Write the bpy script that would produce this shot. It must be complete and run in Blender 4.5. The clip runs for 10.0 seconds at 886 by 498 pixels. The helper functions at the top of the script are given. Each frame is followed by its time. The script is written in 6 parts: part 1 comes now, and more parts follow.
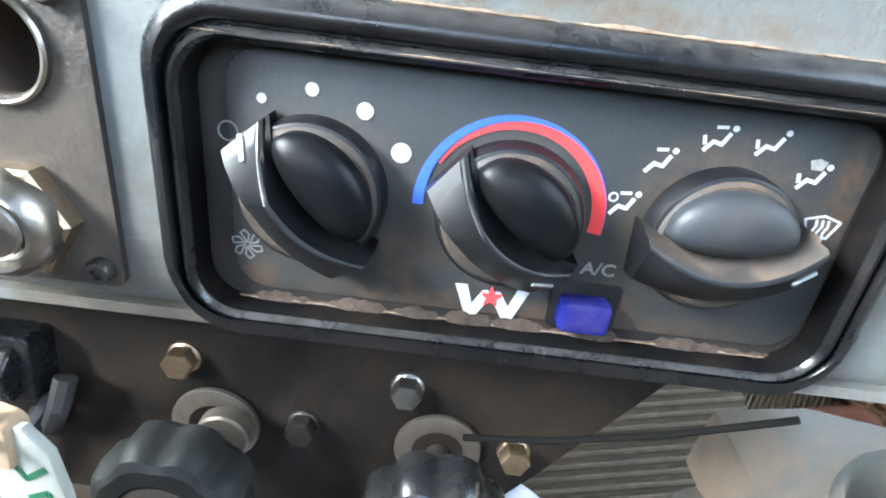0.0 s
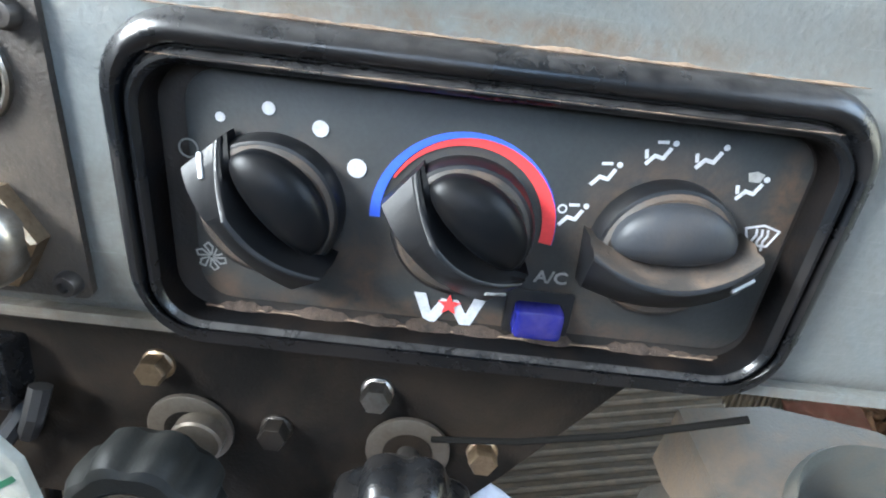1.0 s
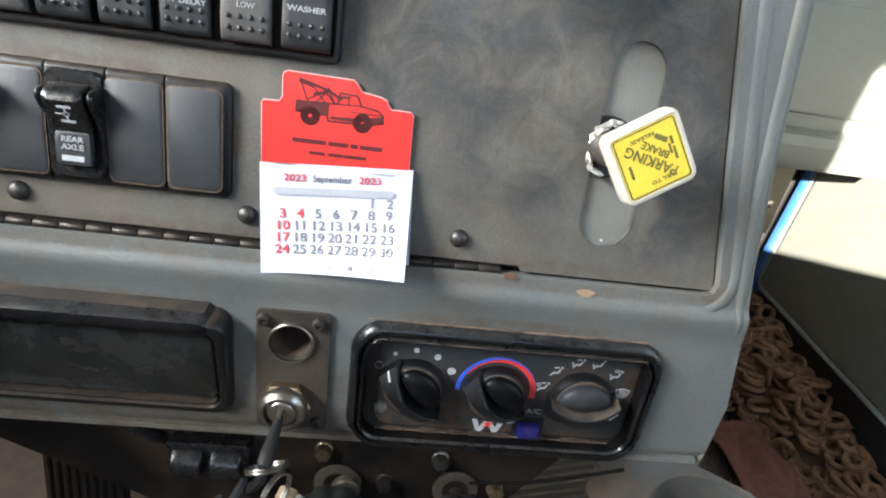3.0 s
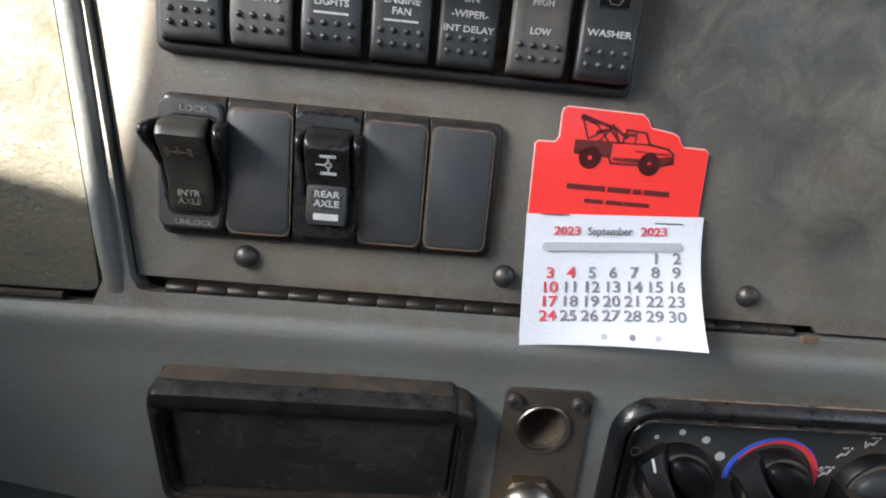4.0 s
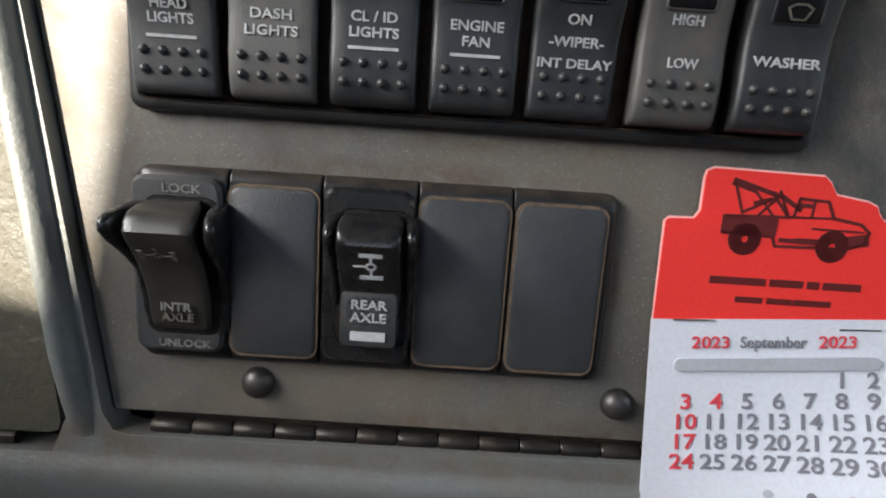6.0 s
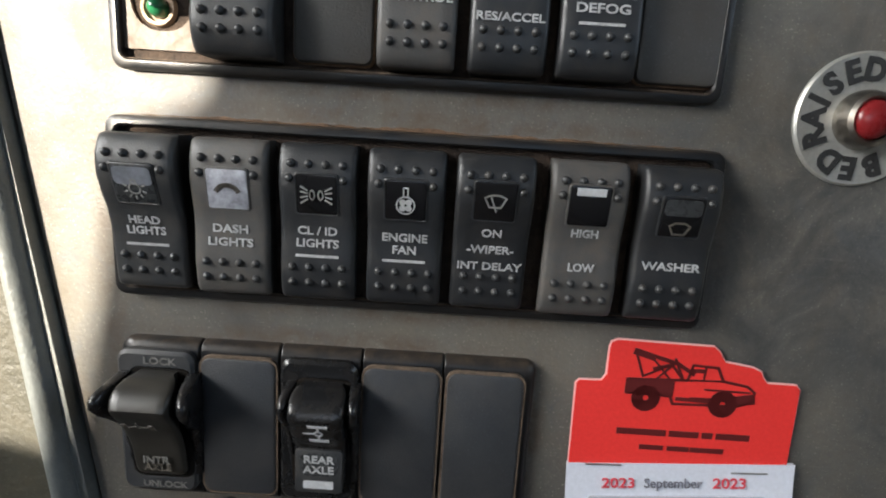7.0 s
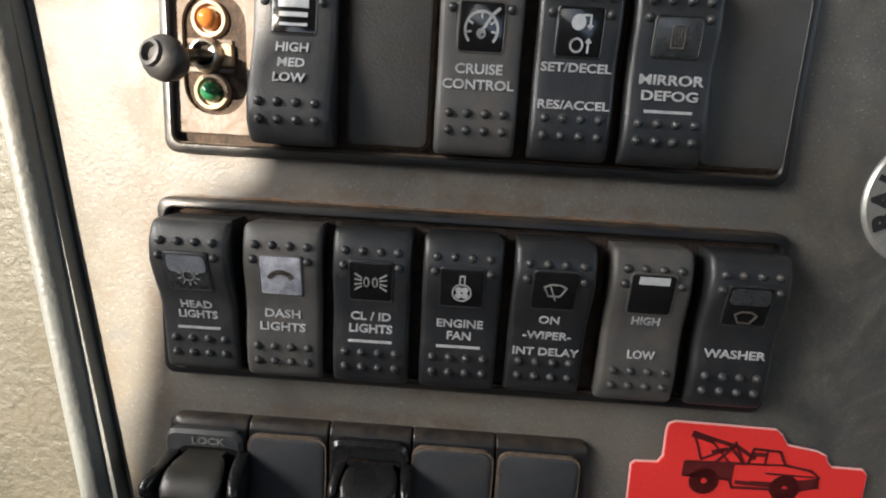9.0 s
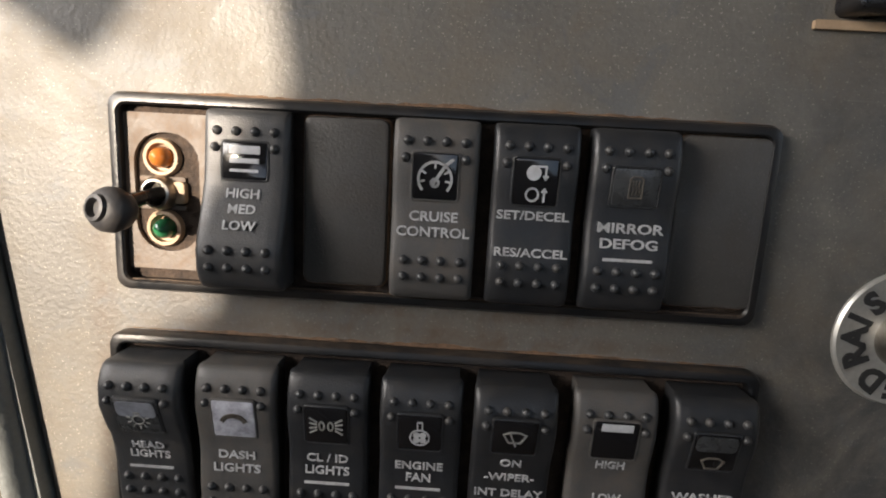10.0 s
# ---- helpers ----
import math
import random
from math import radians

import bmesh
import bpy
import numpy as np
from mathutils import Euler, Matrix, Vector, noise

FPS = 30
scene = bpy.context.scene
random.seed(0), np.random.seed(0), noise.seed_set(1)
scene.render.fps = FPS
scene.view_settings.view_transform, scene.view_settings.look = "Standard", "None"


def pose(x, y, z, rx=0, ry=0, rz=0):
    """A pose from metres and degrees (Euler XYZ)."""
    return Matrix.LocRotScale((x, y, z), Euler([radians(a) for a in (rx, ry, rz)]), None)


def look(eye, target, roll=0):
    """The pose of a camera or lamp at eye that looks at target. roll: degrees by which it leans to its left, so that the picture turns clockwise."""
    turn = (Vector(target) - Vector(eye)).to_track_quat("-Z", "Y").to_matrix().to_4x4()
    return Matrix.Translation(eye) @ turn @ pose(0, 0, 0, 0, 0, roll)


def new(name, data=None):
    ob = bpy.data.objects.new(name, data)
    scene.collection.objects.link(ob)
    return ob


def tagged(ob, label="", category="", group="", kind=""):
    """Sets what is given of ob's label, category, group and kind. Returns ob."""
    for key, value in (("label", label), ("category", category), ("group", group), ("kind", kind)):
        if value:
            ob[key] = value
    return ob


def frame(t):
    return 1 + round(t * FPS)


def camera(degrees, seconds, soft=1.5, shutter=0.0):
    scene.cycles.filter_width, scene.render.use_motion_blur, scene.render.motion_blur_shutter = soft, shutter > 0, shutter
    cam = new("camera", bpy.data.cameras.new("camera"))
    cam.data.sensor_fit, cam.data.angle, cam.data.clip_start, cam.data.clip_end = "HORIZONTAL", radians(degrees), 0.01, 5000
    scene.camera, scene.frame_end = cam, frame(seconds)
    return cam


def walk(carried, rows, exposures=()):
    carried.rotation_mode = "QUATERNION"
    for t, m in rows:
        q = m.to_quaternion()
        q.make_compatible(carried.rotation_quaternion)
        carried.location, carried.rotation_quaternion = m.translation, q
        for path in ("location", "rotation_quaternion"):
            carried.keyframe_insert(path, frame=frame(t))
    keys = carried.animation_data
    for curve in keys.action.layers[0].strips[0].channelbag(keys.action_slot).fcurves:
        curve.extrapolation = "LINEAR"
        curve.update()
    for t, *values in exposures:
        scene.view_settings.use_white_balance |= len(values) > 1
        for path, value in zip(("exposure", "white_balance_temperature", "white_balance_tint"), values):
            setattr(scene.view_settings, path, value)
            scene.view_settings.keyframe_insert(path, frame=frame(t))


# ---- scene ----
cam = camera(80.0, 10.0, soft=1.95)
# the dash panel leans back from the upright; all dash things are laid out in the panel's own
# metres (x along the switch rows, z up the panel, y into the dash) and turned by DASH
DASH = Matrix.Translation((0, 0, 0.66)) @ Matrix.Rotation(radians(-14), 4, "X") @ Matrix.Translation((0, 0, -0.8))
LOWER = DASH @ Matrix.Translation((0, -0.004, 0.775)) @ Matrix.Rotation(radians(6), 4, "X")
PATH = [
    (0, (0.21883, -0.11486, 0.74328), (0.22210, 0.16841, 0.64455), 7.16),
    (0.5, (0.22399, -0.11430, 0.74504), (0.22760, 0.16908, 0.64664), 7.02),
    (1, (0.22750, -0.11796, 0.74887), (0.23419, 0.16493, 0.64925), 6.87),
    (1.5, (0.23141, -0.12707, 0.75705), (0.24503, 0.15572, 0.65784), 7.21),
    (2, (0.24363, -0.15980, 0.77460), (0.26634, 0.12241, 0.67541), 7.39),
    (2.5, (0.24547, -0.20005, 0.80621), (0.27428, 0.08241, 0.70932), 7.63),
    (2.7, (0.21982, -0.22042, 0.82857), (0.25117, 0.06228, 0.73319), 8.10),
    (2.9, (0.18859, -0.24054, 0.85583), (0.22030, 0.04352, 0.76473), 7.90),
    (3, (0.16760, -0.24702, 0.86971), (0.19808, 0.03804, 0.78133), 7.80),
    (3.2, (0.13160, -0.24877, 0.88222), (0.15989, 0.03720, 0.79607), 7.70),
    (4.5, (0.04954, -0.15997, 0.84090), (0.06546, 0.13504, 0.78879), 4.16),
    (5, (0.04567, -0.13597, 0.84755), (0.05729, 0.15850, 0.79138), 4.14),
    (6.3, (0.04809, -0.14210, 0.88522), (0.05102, 0.15269, 0.82962), 3.67),
    (6.5, (0.05855, -0.15073, 0.89961), (0.06085, 0.14455, 0.84666), 3.59),
    (7, (0.06366, -0.14905, 0.92162), (0.06296, 0.14452, 0.85985), 3.61),
    (7.5, (0.05774, -0.14648, 0.92327), (0.05857, 0.14743, 0.86313), 3.45),
    (8, (0.06022, -0.14440, 0.93174), (0.05700, 0.14961, 0.87215), 3.37),
    (8.5, (0.05732, -0.14237, 0.93820), (0.05117, 0.15182, 0.87974), 3.28),
    (9, (0.05095, -0.14205, 0.94121), (0.04314, 0.15182, 0.88140), 3.37),
    (9.5, (0.05387, -0.13090, 0.96115), (0.04215, 0.16413, 0.90806), 3.12),
    (10, (0.05955, -0.13229, 0.97290), (0.05109, 0.16282, 0.91967), 3.14),
]
walk(cam, [(t, DASH @ look(eye, target, roll)) for t, eye, target, roll in PATH],
     exposures=[(0, 5.84, 5600, 3), (0.5, 5.50, 5600, 3), (1, 5.36, 5650, 4), (1.5, 5.03, 5850, 6), (2, 4.80, 5950, 9), (2.5, 4.44, 6050, 8), (3.2, 3.84, 6050, 7), (4.5, 3.33, 6250, 9),
                (5.0, 3.17, 6250, 9), (6.5, 2.90, 6220, 8), (8, 2.80, 6350, 8), (9, 2.66, 6450, 10), (10, 2.28, 6600, 13)])

# ---- light ----
SUN_WAY = (DASH.to_3x3() @ Vector((-0.6, -1.0, 0.15))).normalized()
world = bpy.data.worlds.new("sky")
scene.world = world
world.use_nodes = True
sky = world.node_tree.nodes.new("ShaderNodeTexSky")
sky.sky_type, sky.sun_disc = "NISHITA", False
sky.sun_elevation = math.asin(SUN_WAY.z)
sky.sun_rotation = math.atan2(SUN_WAY.x, SUN_WAY.y)
background = world.node_tree.nodes["Background"]
background.inputs["Strength"].default_value = 0.055
world.node_tree.links.new(sky.outputs[0], background.inputs["Color"])
sun = new("sun", bpy.data.lights.new("sun", "SUN"))
sun.data.energy, sun.data.angle, sun.data.color = 2.75, radians(0.35), (1.0, 0.87, 0.70)
sun.matrix_world = look(SUN_WAY * 3, (0, 0, 0))


def window_light(name, spot, target, w, h, power, color):
    ob = new(name, bpy.data.lights.new(name, "AREA"))
    ob.data.shape, ob.data.size, ob.data.size_y, ob.data.energy, ob.data.color = "RECTANGLE", w, h, power, color
    ob.matrix_world = look(spot, target)


window_light("windshield_daylight", (0.15, 0.90, 1.34), (0.15, -0.9, 0.75), 1.7, 0.5, 1.6, (0.93, 0.97, 1.0))
window_light("driver_window_daylight", (-0.74, -0.32, 1.235), (0.2, -0.20, 0.90), 0.72, 0.30, 2.8, (1.0, 0.96, 0.90))
window_light("passenger_window_daylight", (1.18, -0.4, 1.3), (0.2, -0.2, 0.6), 0.9, 0.45, 0.22, (0.95, 0.98, 1.0))


# ---- materials ----
def material(name, col, rough=0.5, metal=0.0, col2=None, scale=40, mottle=0.5, dust=0.0, dust_col=(0.20, 0.135, 0.085),
             dust_scale=55, bump=0.15, grain=900, spec=0.5, speck=0.0, coat=0.0, scratch=0.0, stain=0.0, stain_col=(0.05, 0.05, 0.05), stain_scale=11, blotch=0.0, blotch_col=(0.085, 0.092, 0.10),
             grime=(), grime_col=(0.085, 0.058, 0.038), smudge_dim=(), smudge_dim_col=(0.060, 0.066, 0.069), settle=0.0, settle_col=(0.20, 0.140, 0.095)):
    m = bpy.data.materials.new(name)
    m.use_nodes = True
    nt = m.node_tree
    bsdf = nt.nodes["Principled BSDF"]
    co = nt.nodes.new("ShaderNodeTexCoord")
    info = nt.nodes.new("ShaderNodeObjectInfo")
    shift = nt.nodes.new("ShaderNodeVectorMath")
    shift.operation = "ADD"
    nt.links.new(co.outputs["Object"], shift.inputs[0])
    nt.links.new(info.outputs["Random"], shift.inputs[1])

    def noise_at(sc, detail=4, rough_=0.6, distort=0.0):
        n = nt.nodes.new("ShaderNodeTexNoise")
        n.inputs["Scale"].default_value, n.inputs["Detail"].default_value = sc, detail
        n.inputs["Roughness"].default_value, n.inputs["Distortion"].default_value = rough_, distort
        nt.links.new(shift.outputs[0], n.inputs["Vector"])
        return n.outputs["Fac"]

    def ramp(fac, lo, hi):
        r = nt.nodes.new("ShaderNodeMapRange")
        r.inputs["From Min"].default_value, r.inputs["From Max"].default_value = lo, hi
        nt.links.new(fac, r.inputs["Value"])
        return r.outputs["Result"]

    def blend(fac, a, b):
        x = nt.nodes.new("ShaderNodeMix")
        x.data_type = "RGBA"
        nt.links.new(fac, x.inputs["Factor"])
        for socket, v in ((x.inputs["A"], a), (x.inputs["B"], b)):
            if isinstance(v, tuple):
                socket.default_value = (*v, 1)
            else:
                nt.links.new(v, socket)
        return x.outputs["Result"]

    def times(a, k):
        x = nt.nodes.new("ShaderNodeMath")
        x.operation = "MULTIPLY"
        nt.links.new(a, x.inputs[0])
        x.inputs[1].default_value = k
        return x.outputs[0]

    if col2 is None:
        col2 = tuple(c * 0.72 for c in col)
    color = blend(times(ramp(noise_at(scale, 5, 0.62), 0.35, 0.68), mottle), col, col2)
    fine = noise_at(grain, 2)
    color = blend(times(ramp(fine, 0.35, 0.75), 0.22), color, tuple(min(1, c * 1.5) for c in col))
    if speck:
        color = blend(times(ramp(noise_at(1500, 1), 0.66, 0.72), speck), color, tuple(min(1, c * 2.4) for c in col))
    if stain:
        color = blend(times(ramp(noise_at(stain_scale, 3, 0.5, 0.8), 0.50, 0.66), stain), color, stain_col)
    if blotch:
        color = blend(times(ramp(noise_at(52, 5, 0.7, 1.2), 0.55, 0.64), blotch), color, blotch_col)
    roughness = None
    if dust:
        d = times(ramp(noise_at(dust_scale, 7, 0.68, 0.4), 0.44, 0.68), dust)
        color = blend(d, color, dust_col)
        r = nt.nodes.new("ShaderNodeMix")
        r.inputs["A"].default_value, r.inputs["B"].default_value = rough, min(1, rough + 0.4)
        nt.links.new(d, r.inputs["Factor"])
        roughness = r.outputs["Result"]
    # smears of settled dirt, the broad ones also painted dimming: (x, z, half width, half height, strength) in the
    # thing's own metres
    for gx, gz, gw, gh, much, tone, size in [(*g, grime_col, 130) for g in grime] + [(*g, smudge_dim_col, 45) for g in smudge_dim]:
        near = nt.nodes.new("ShaderNodeMapping")
        near.vector_type = "TEXTURE"
        near.inputs["Location"].default_value, near.inputs["Scale"].default_value = (gx, 0, gz), (gw, 50, gh)
        nt.links.new(co.outputs["Object"], near.inputs["Vector"])
        far = nt.nodes.new("ShaderNodeVectorMath")
        far.operation = "LENGTH"
        nt.links.new(near.outputs[0], far.inputs[0])
        edge = nt.nodes.new("ShaderNodeMath")
        edge.operation = "MULTIPLY"
        nt.links.new(ramp(far.outputs["Value"], 1.0, 0.35), edge.inputs[0])
        nt.links.new(ramp(noise_at(size, 6, 0.7, 0.6), 0.34, 0.64), edge.inputs[1])
        color = blend(times(edge.outputs[0], much), color, tone)
    # dust that has settled on the upward faces
    if settle:
        geo = nt.nodes.new("ShaderNodeNewGeometry")
        axis = nt.nodes.new("ShaderNodeSeparateXYZ")
        nt.links.new(geo.outputs["Normal"], axis.inputs[0])
        lies = nt.nodes.new("ShaderNodeMath")
        lies.operation = "MULTIPLY"
        nt.links.new(ramp(axis.outputs["Z"], 0.42, 0.85), lies.inputs[0])
        nt.links.new(ramp(noise_at(150, 6, 0.75, 0.5), 0.36, 0.60), lies.inputs[1])
        color = blend(times(lies.outputs[0], settle), color, settle_col)
    if scratch:
        stretch = nt.nodes.new("ShaderNodeMapping")
        stretch.inputs["Scale"].default_value = (60, 60, 1500)
        stretch.inputs["Rotation"].default_value = (0, 0.5, 0)
        nt.links.new(shift.outputs[0], stretch.inputs["Vector"])
        n = nt.nodes.new("ShaderNodeTexNoise")
        n.inputs["Scale"].default_value, n.inputs["Detail"].default_value = 1, 3
        nt.links.new(stretch.outputs[0], n.inputs["Vector"])
        color = blend(times(ramp(n.outputs["Fac"], 0.62, 0.75), scratch), color, tuple(min(1, c * 1.9) for c in col))
    nt.links.new(color, bsdf.inputs["Base Color"])
    if roughness is None:
        roughness = ramp(noise_at(scale * 2, 4), 0.0, 1.0)
        x = nt.nodes.new("ShaderNodeMapRange")
        x.inputs["To Min"].default_value, x.inputs["To Max"].default_value = max(0, rough - 0.1), min(1, rough + 0.1)
        nt.links.new(roughness, x.inputs["Value"])
        roughness = x.outputs["Result"]
    nt.links.new(roughness, bsdf.inputs["Roughness"])
    bsdf.inputs["Metallic"].default_value = metal
    bsdf.inputs["Specular IOR Level"].default_value = spec
    bsdf.inputs["Coat Weight"].default_value = coat
    if bump:
        b = nt.nodes.new("ShaderNodeBump")
        b.inputs["Strength"].default_value, b.inputs["Distance"].default_value = bump, 0.0006
        nt.links.new(fine, b.inputs["Height"])
        nt.links.new(b.outputs[0], bsdf.inputs["Normal"])
    return m


FASCIA = material("grey_grained_plastic", (0.136, 0.147, 0.144), 0.46, col2=(0.100, 0.106, 0.102), scale=16, mottle=0.8, dust=0.5, dust_col=(0.145, 0.122, 0.094), dust_scale=20,
                  grime=((0.12, 0.7800, 0.26, 0.0050, 0.55), (0.2375, 0.7560, 0.092, 0.0050, 0.9), (0.03, 0.7535, 0.072, 0.0050, 0.9), (0.16, 0.7050, 0.010, 0.045, 0.6), (0.0985, 0.705, 0.008, 0.045, 0.6),
                         (0.20, 0.6735, 0.19, 0.0125, 1.0), (0.02, 0.6790, 0.13, 0.012, 1.0), (-0.045, 0.7800, 0.03, 0.012, 0.8), (0.334, 0.7850, 0.02, 0.010, 0.7)), grime_col=(0.105, 0.076, 0.050),
                  smudge_dim=((0.152, 0.690, 0.018, 0.045, 0.95), (0.18, 0.674, 0.13, 0.012, 1.0), (0.06, 0.688, 0.11, 0.022, 0.8), (0.240, 0.672, 0.09, 0.010, 0.8)), smudge_dim_col=(0.070, 0.061, 0.048),
                   bump=0.5, grain=520, scratch=0.15)
# broad dark smudges on the right also paint the falloff of light there
PLATE = material("dusty_grey_panel_paint", (0.130, 0.121, 0.105), 0.54, col2=(0.080, 0.076, 0.069), scale=30, mottle=0.8, dust=0.55, dust_col=(0.140, 0.112, 0.078), dust_scale=34, bump=0.42, grain=700, speck=0.75, stain=0.8, stain_col=(0.060, 0.056, 0.052), scratch=0.12, blotch=0.45,
                 grime=((0.054, 0.9255, 0.092, 0.0045, 0.85), (0.054, 0.8700, 0.092, 0.0040, 0.7), (0.054, 0.9325, 0.090, 0.0045, 0.7), (0.03, 0.8600, 0.068, 0.0045, 0.85), (0.03, 0.8060, 0.068, 0.0040, 0.7),
                        (0.094, 0.833, 0.0045, 0.030, 0.8), (0.15, 0.790, 0.20, 0.0055, 0.85), (0.1400, 0.897, 0.006, 0.030, 0.8), (-0.0335, 0.90, 0.005, 0.10, 0.7)), grime_col=(0.080, 0.054, 0.035),
                 smudge_dim=((0.185, 0.915, 0.070, 0.070, 0.85), (0.275, 0.915, 0.070, 0.065, 0.9), (0.300, 0.840, 0.055, 0.075, 0.9), (0.225, 0.850, 0.060, 0.065, 0.85), (0.245, 0.975, 0.085, 0.045, 0.8), (0.165, 0.985, 0.06, 0.05, 0.6), (0.150, 0.880, 0.050, 0.060, 0.7), (0.120, 0.800, 0.080, 0.022, 0.55)), smudge_dim_col=(0.036, 0.038, 0.039))
GAUGE_COVER = material("speckled_olive_cover", (0.052, 0.050, 0.036), 0.55, col2=(0.036, 0.035, 0.024), scale=45, mottle=0.9, dust=0.6, dust_col=(0.080, 0.069, 0.046), dust_scale=60, bump=1.0, grain=420, speck=0.7, stain=0.6, stain_col=(0.060, 0.055, 0.042), stain_scale=20, scratch=0.2)
SLOT_GREY = material("smooth_grey_cover", (0.20, 0.20, 0.18), 0.5, scale=50, dust=0.25)
BEZEL_GLOSS = material("glossy_black_bezel", (0.0040, 0.0047, 0.0060), 0.26, scale=60, dust=0.20, dust_col=(0.038, 0.030, 0.024), dust_scale=38, bump=0.10, spec=0.42, settle=0.60, settle_col=(0.052, 0.050, 0.049))
BEZEL = material("black_bezel_plastic", (0.0085, 0.0092, 0.0105), 0.33, scale=60, dust=0.36, dust_col=(0.046, 0.036, 0.028), dust_scale=45, bump=0.12, spec=0.34, settle=0.45, settle_col=(0.085, 0.062, 0.044))
ROCKER = material("charcoal_rocker_plastic", (0.031, 0.0325, 0.0345), 0.38, scale=90, dust=0.34, dust_col=(0.075, 0.063, 0.052), dust_scale=160, bump=0.2, grain=2200, spec=0.45)
ROCKER_CLEAN = material("black_rocker_plastic", (0.0150, 0.0164, 0.0186), 0.38, scale=90, dust=0.22, dust_col=(0.060, 0.050, 0.041), dust_scale=160, bump=0.2, grain=2200, spec=0.5)
ROCKER_DUSTY = material("dusty_rocker_plastic", (0.056, 0.054, 0.052), 0.48, scale=90, dust=0.45, dust_col=(0.105, 0.085, 0.067), dust_scale=160, bump=0.2, grain=2200)
GLOSS_BLACK = material("gloss_black_plastic", (0.0095, 0.0098, 0.0108), 0.26, scale=90, dust=0.16, dust_col=(0.05, 0.038, 0.028), dust_scale=150, bump=0.05)
WORN_GLOSS = material("handled_gloss_plastic", (0.020, 0.019, 0.017), 0.32, col2=(0.030, 0.028, 0.024), scale=60, mottle=0.9, dust=0.3, dust_col=(0.042, 0.036, 0.029), dust_scale=70, bump=0.06)
BLANK = material("blank_cover_plastic", (0.034, 0.036, 0.039), 0.38, col2=(0.019, 0.021, 0.025), scale=45, mottle=0.9, dust=0.35, dust_col=(0.062, 0.056, 0.050), dust_scale=45, bump=0.25, grain=1800, spec=0.45, stain=0.5, stain_col=(0.046, 0.046, 0.047), stain_scale=55, speck=0.25)
BLANK_BROWN = material("browned_cover_plastic", (0.060, 0.057, 0.052), 0.4, col2=(0.038, 0.036, 0.034), scale=45, mottle=0.9, dust=0.45, dust_col=(0.058, 0.047, 0.037), dust_scale=45, bump=0.25, grain=1800, spec=0.45, speck=0.25)
LENS = material("dark_lens", (0.008, 0.008, 0.009), 0.12, scale=200, mottle=0.2, bump=0.0)
LENS_PALE = material("scuffed_pale_lens", (0.40, 0.41, 0.46), 0.3, col2=(0.10, 0.10, 0.11), scale=260, mottle=0.9, bump=0.1)
LENS_SHEEN = material("rubbed_lens_sheen", (0.19, 0.20, 0.23), 0.35, col2=(0.055, 0.058, 0.066), scale=180, mottle=0.9, bump=0.1)
LENS_GREY = material("worn_grey_lens", (0.044, 0.047, 0.049), 0.28, col2=(0.018, 0.018, 0.019), scale=300, mottle=0.8, bump=0.1)
INK = material("worn_white_ink", (0.46, 0.47, 0.49), 0.55, col2=(0.28, 0.28, 0.28), scale=500, mottle=0.7, bump=0.0)
INK_DULL = material("dulled_legend_ink", (0.42, 0.425, 0.43), 0.6, col2=(0.19, 0.19, 0.19), scale=420, mottle=0.9, bump=0.0)
INK_GHOST = material("rubbed_off_ink", (0.115, 0.10, 0.082), 0.6, col2=(0.035, 0.031, 0.027), scale=500, mottle=1.0, bump=0.0)
INK_LOCK = material("dirty_legend_ink", (0.17, 0.165, 0.155), 0.6, col2=(0.08, 0.077, 0.07), scale=500, mottle=0.9, bump=0.0)
INK_FADED = material("faded_grey_ink", (0.26, 0.26, 0.25), 0.6, col2=(0.12, 0.12, 0.11), scale=500, mottle=0.8, bump=0.0)
HVAC_FACE = material("dusty_black_face", (0.030, 0.034, 0.0355), 0.45, col2=(0.019, 0.021, 0.0215), scale=40, mottle=0.7, dust=0.25, dust_col=(0.050, 0.041, 0.033), dust_scale=20, bump=0.15, spec=0.35,
                     grime=((0.1890, -0.064, 0.024, 0.024, 0.7), (0.2345, -0.064, 0.025, 0.025, 0.6), (0.2825, -0.060, 0.027, 0.024, 0.9), (0.211, -0.080, 0.010, 0.014, 0.8), (0.172, -0.090, 0.012, 0.010, 0.8),
                            (0.24, -0.0905, 0.085, 0.006, 0.9), (0.310, -0.050, 0.007, 0.020, 0.9), (0.262, -0.083, 0.012, 0.008, 0.8)), grime_col=(0.095, 0.062, 0.040))
# heater recess wall and floor: brown dirt, with the recess's shade in the colour
RECESS = material("shaded_grimy_wall", (0.0036, 0.0036, 0.0040), 0.45, scale=60, dust=0.35, dust_col=(0.022, 0.014, 0.009), dust_scale=60, bump=0.2, spec=0.10)
HVAC_WELL_SHADE = material("recess_dirt_and_shade", (0.006, 0.0055, 0.005), 0.7, col2=(0.016, 0.011, 0.008), scale=60, mottle=1.0, dust=0.2, dust_col=(0.060, 0.038, 0.024), dust_scale=70, bump=0.4)
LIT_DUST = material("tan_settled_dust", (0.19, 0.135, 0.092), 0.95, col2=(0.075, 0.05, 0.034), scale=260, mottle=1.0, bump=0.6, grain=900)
DIRT_GAP_SHADE = material("dark_dirt_and_gap_shade", (0.040, 0.026, 0.018), 0.95, col2=(0.014, 0.010, 0.008), scale=320, mottle=1.0, dust=0.3, dust_col=(0.11, 0.075, 0.05), dust_scale=300, bump=0.8, grain=900)
RUST_DUST = material("caked_brown_dust", (0.15, 0.088, 0.050), 0.95, col2=(0.055, 0.034, 0.021), scale=260, mottle=1.0, bump=0.6, grain=900)
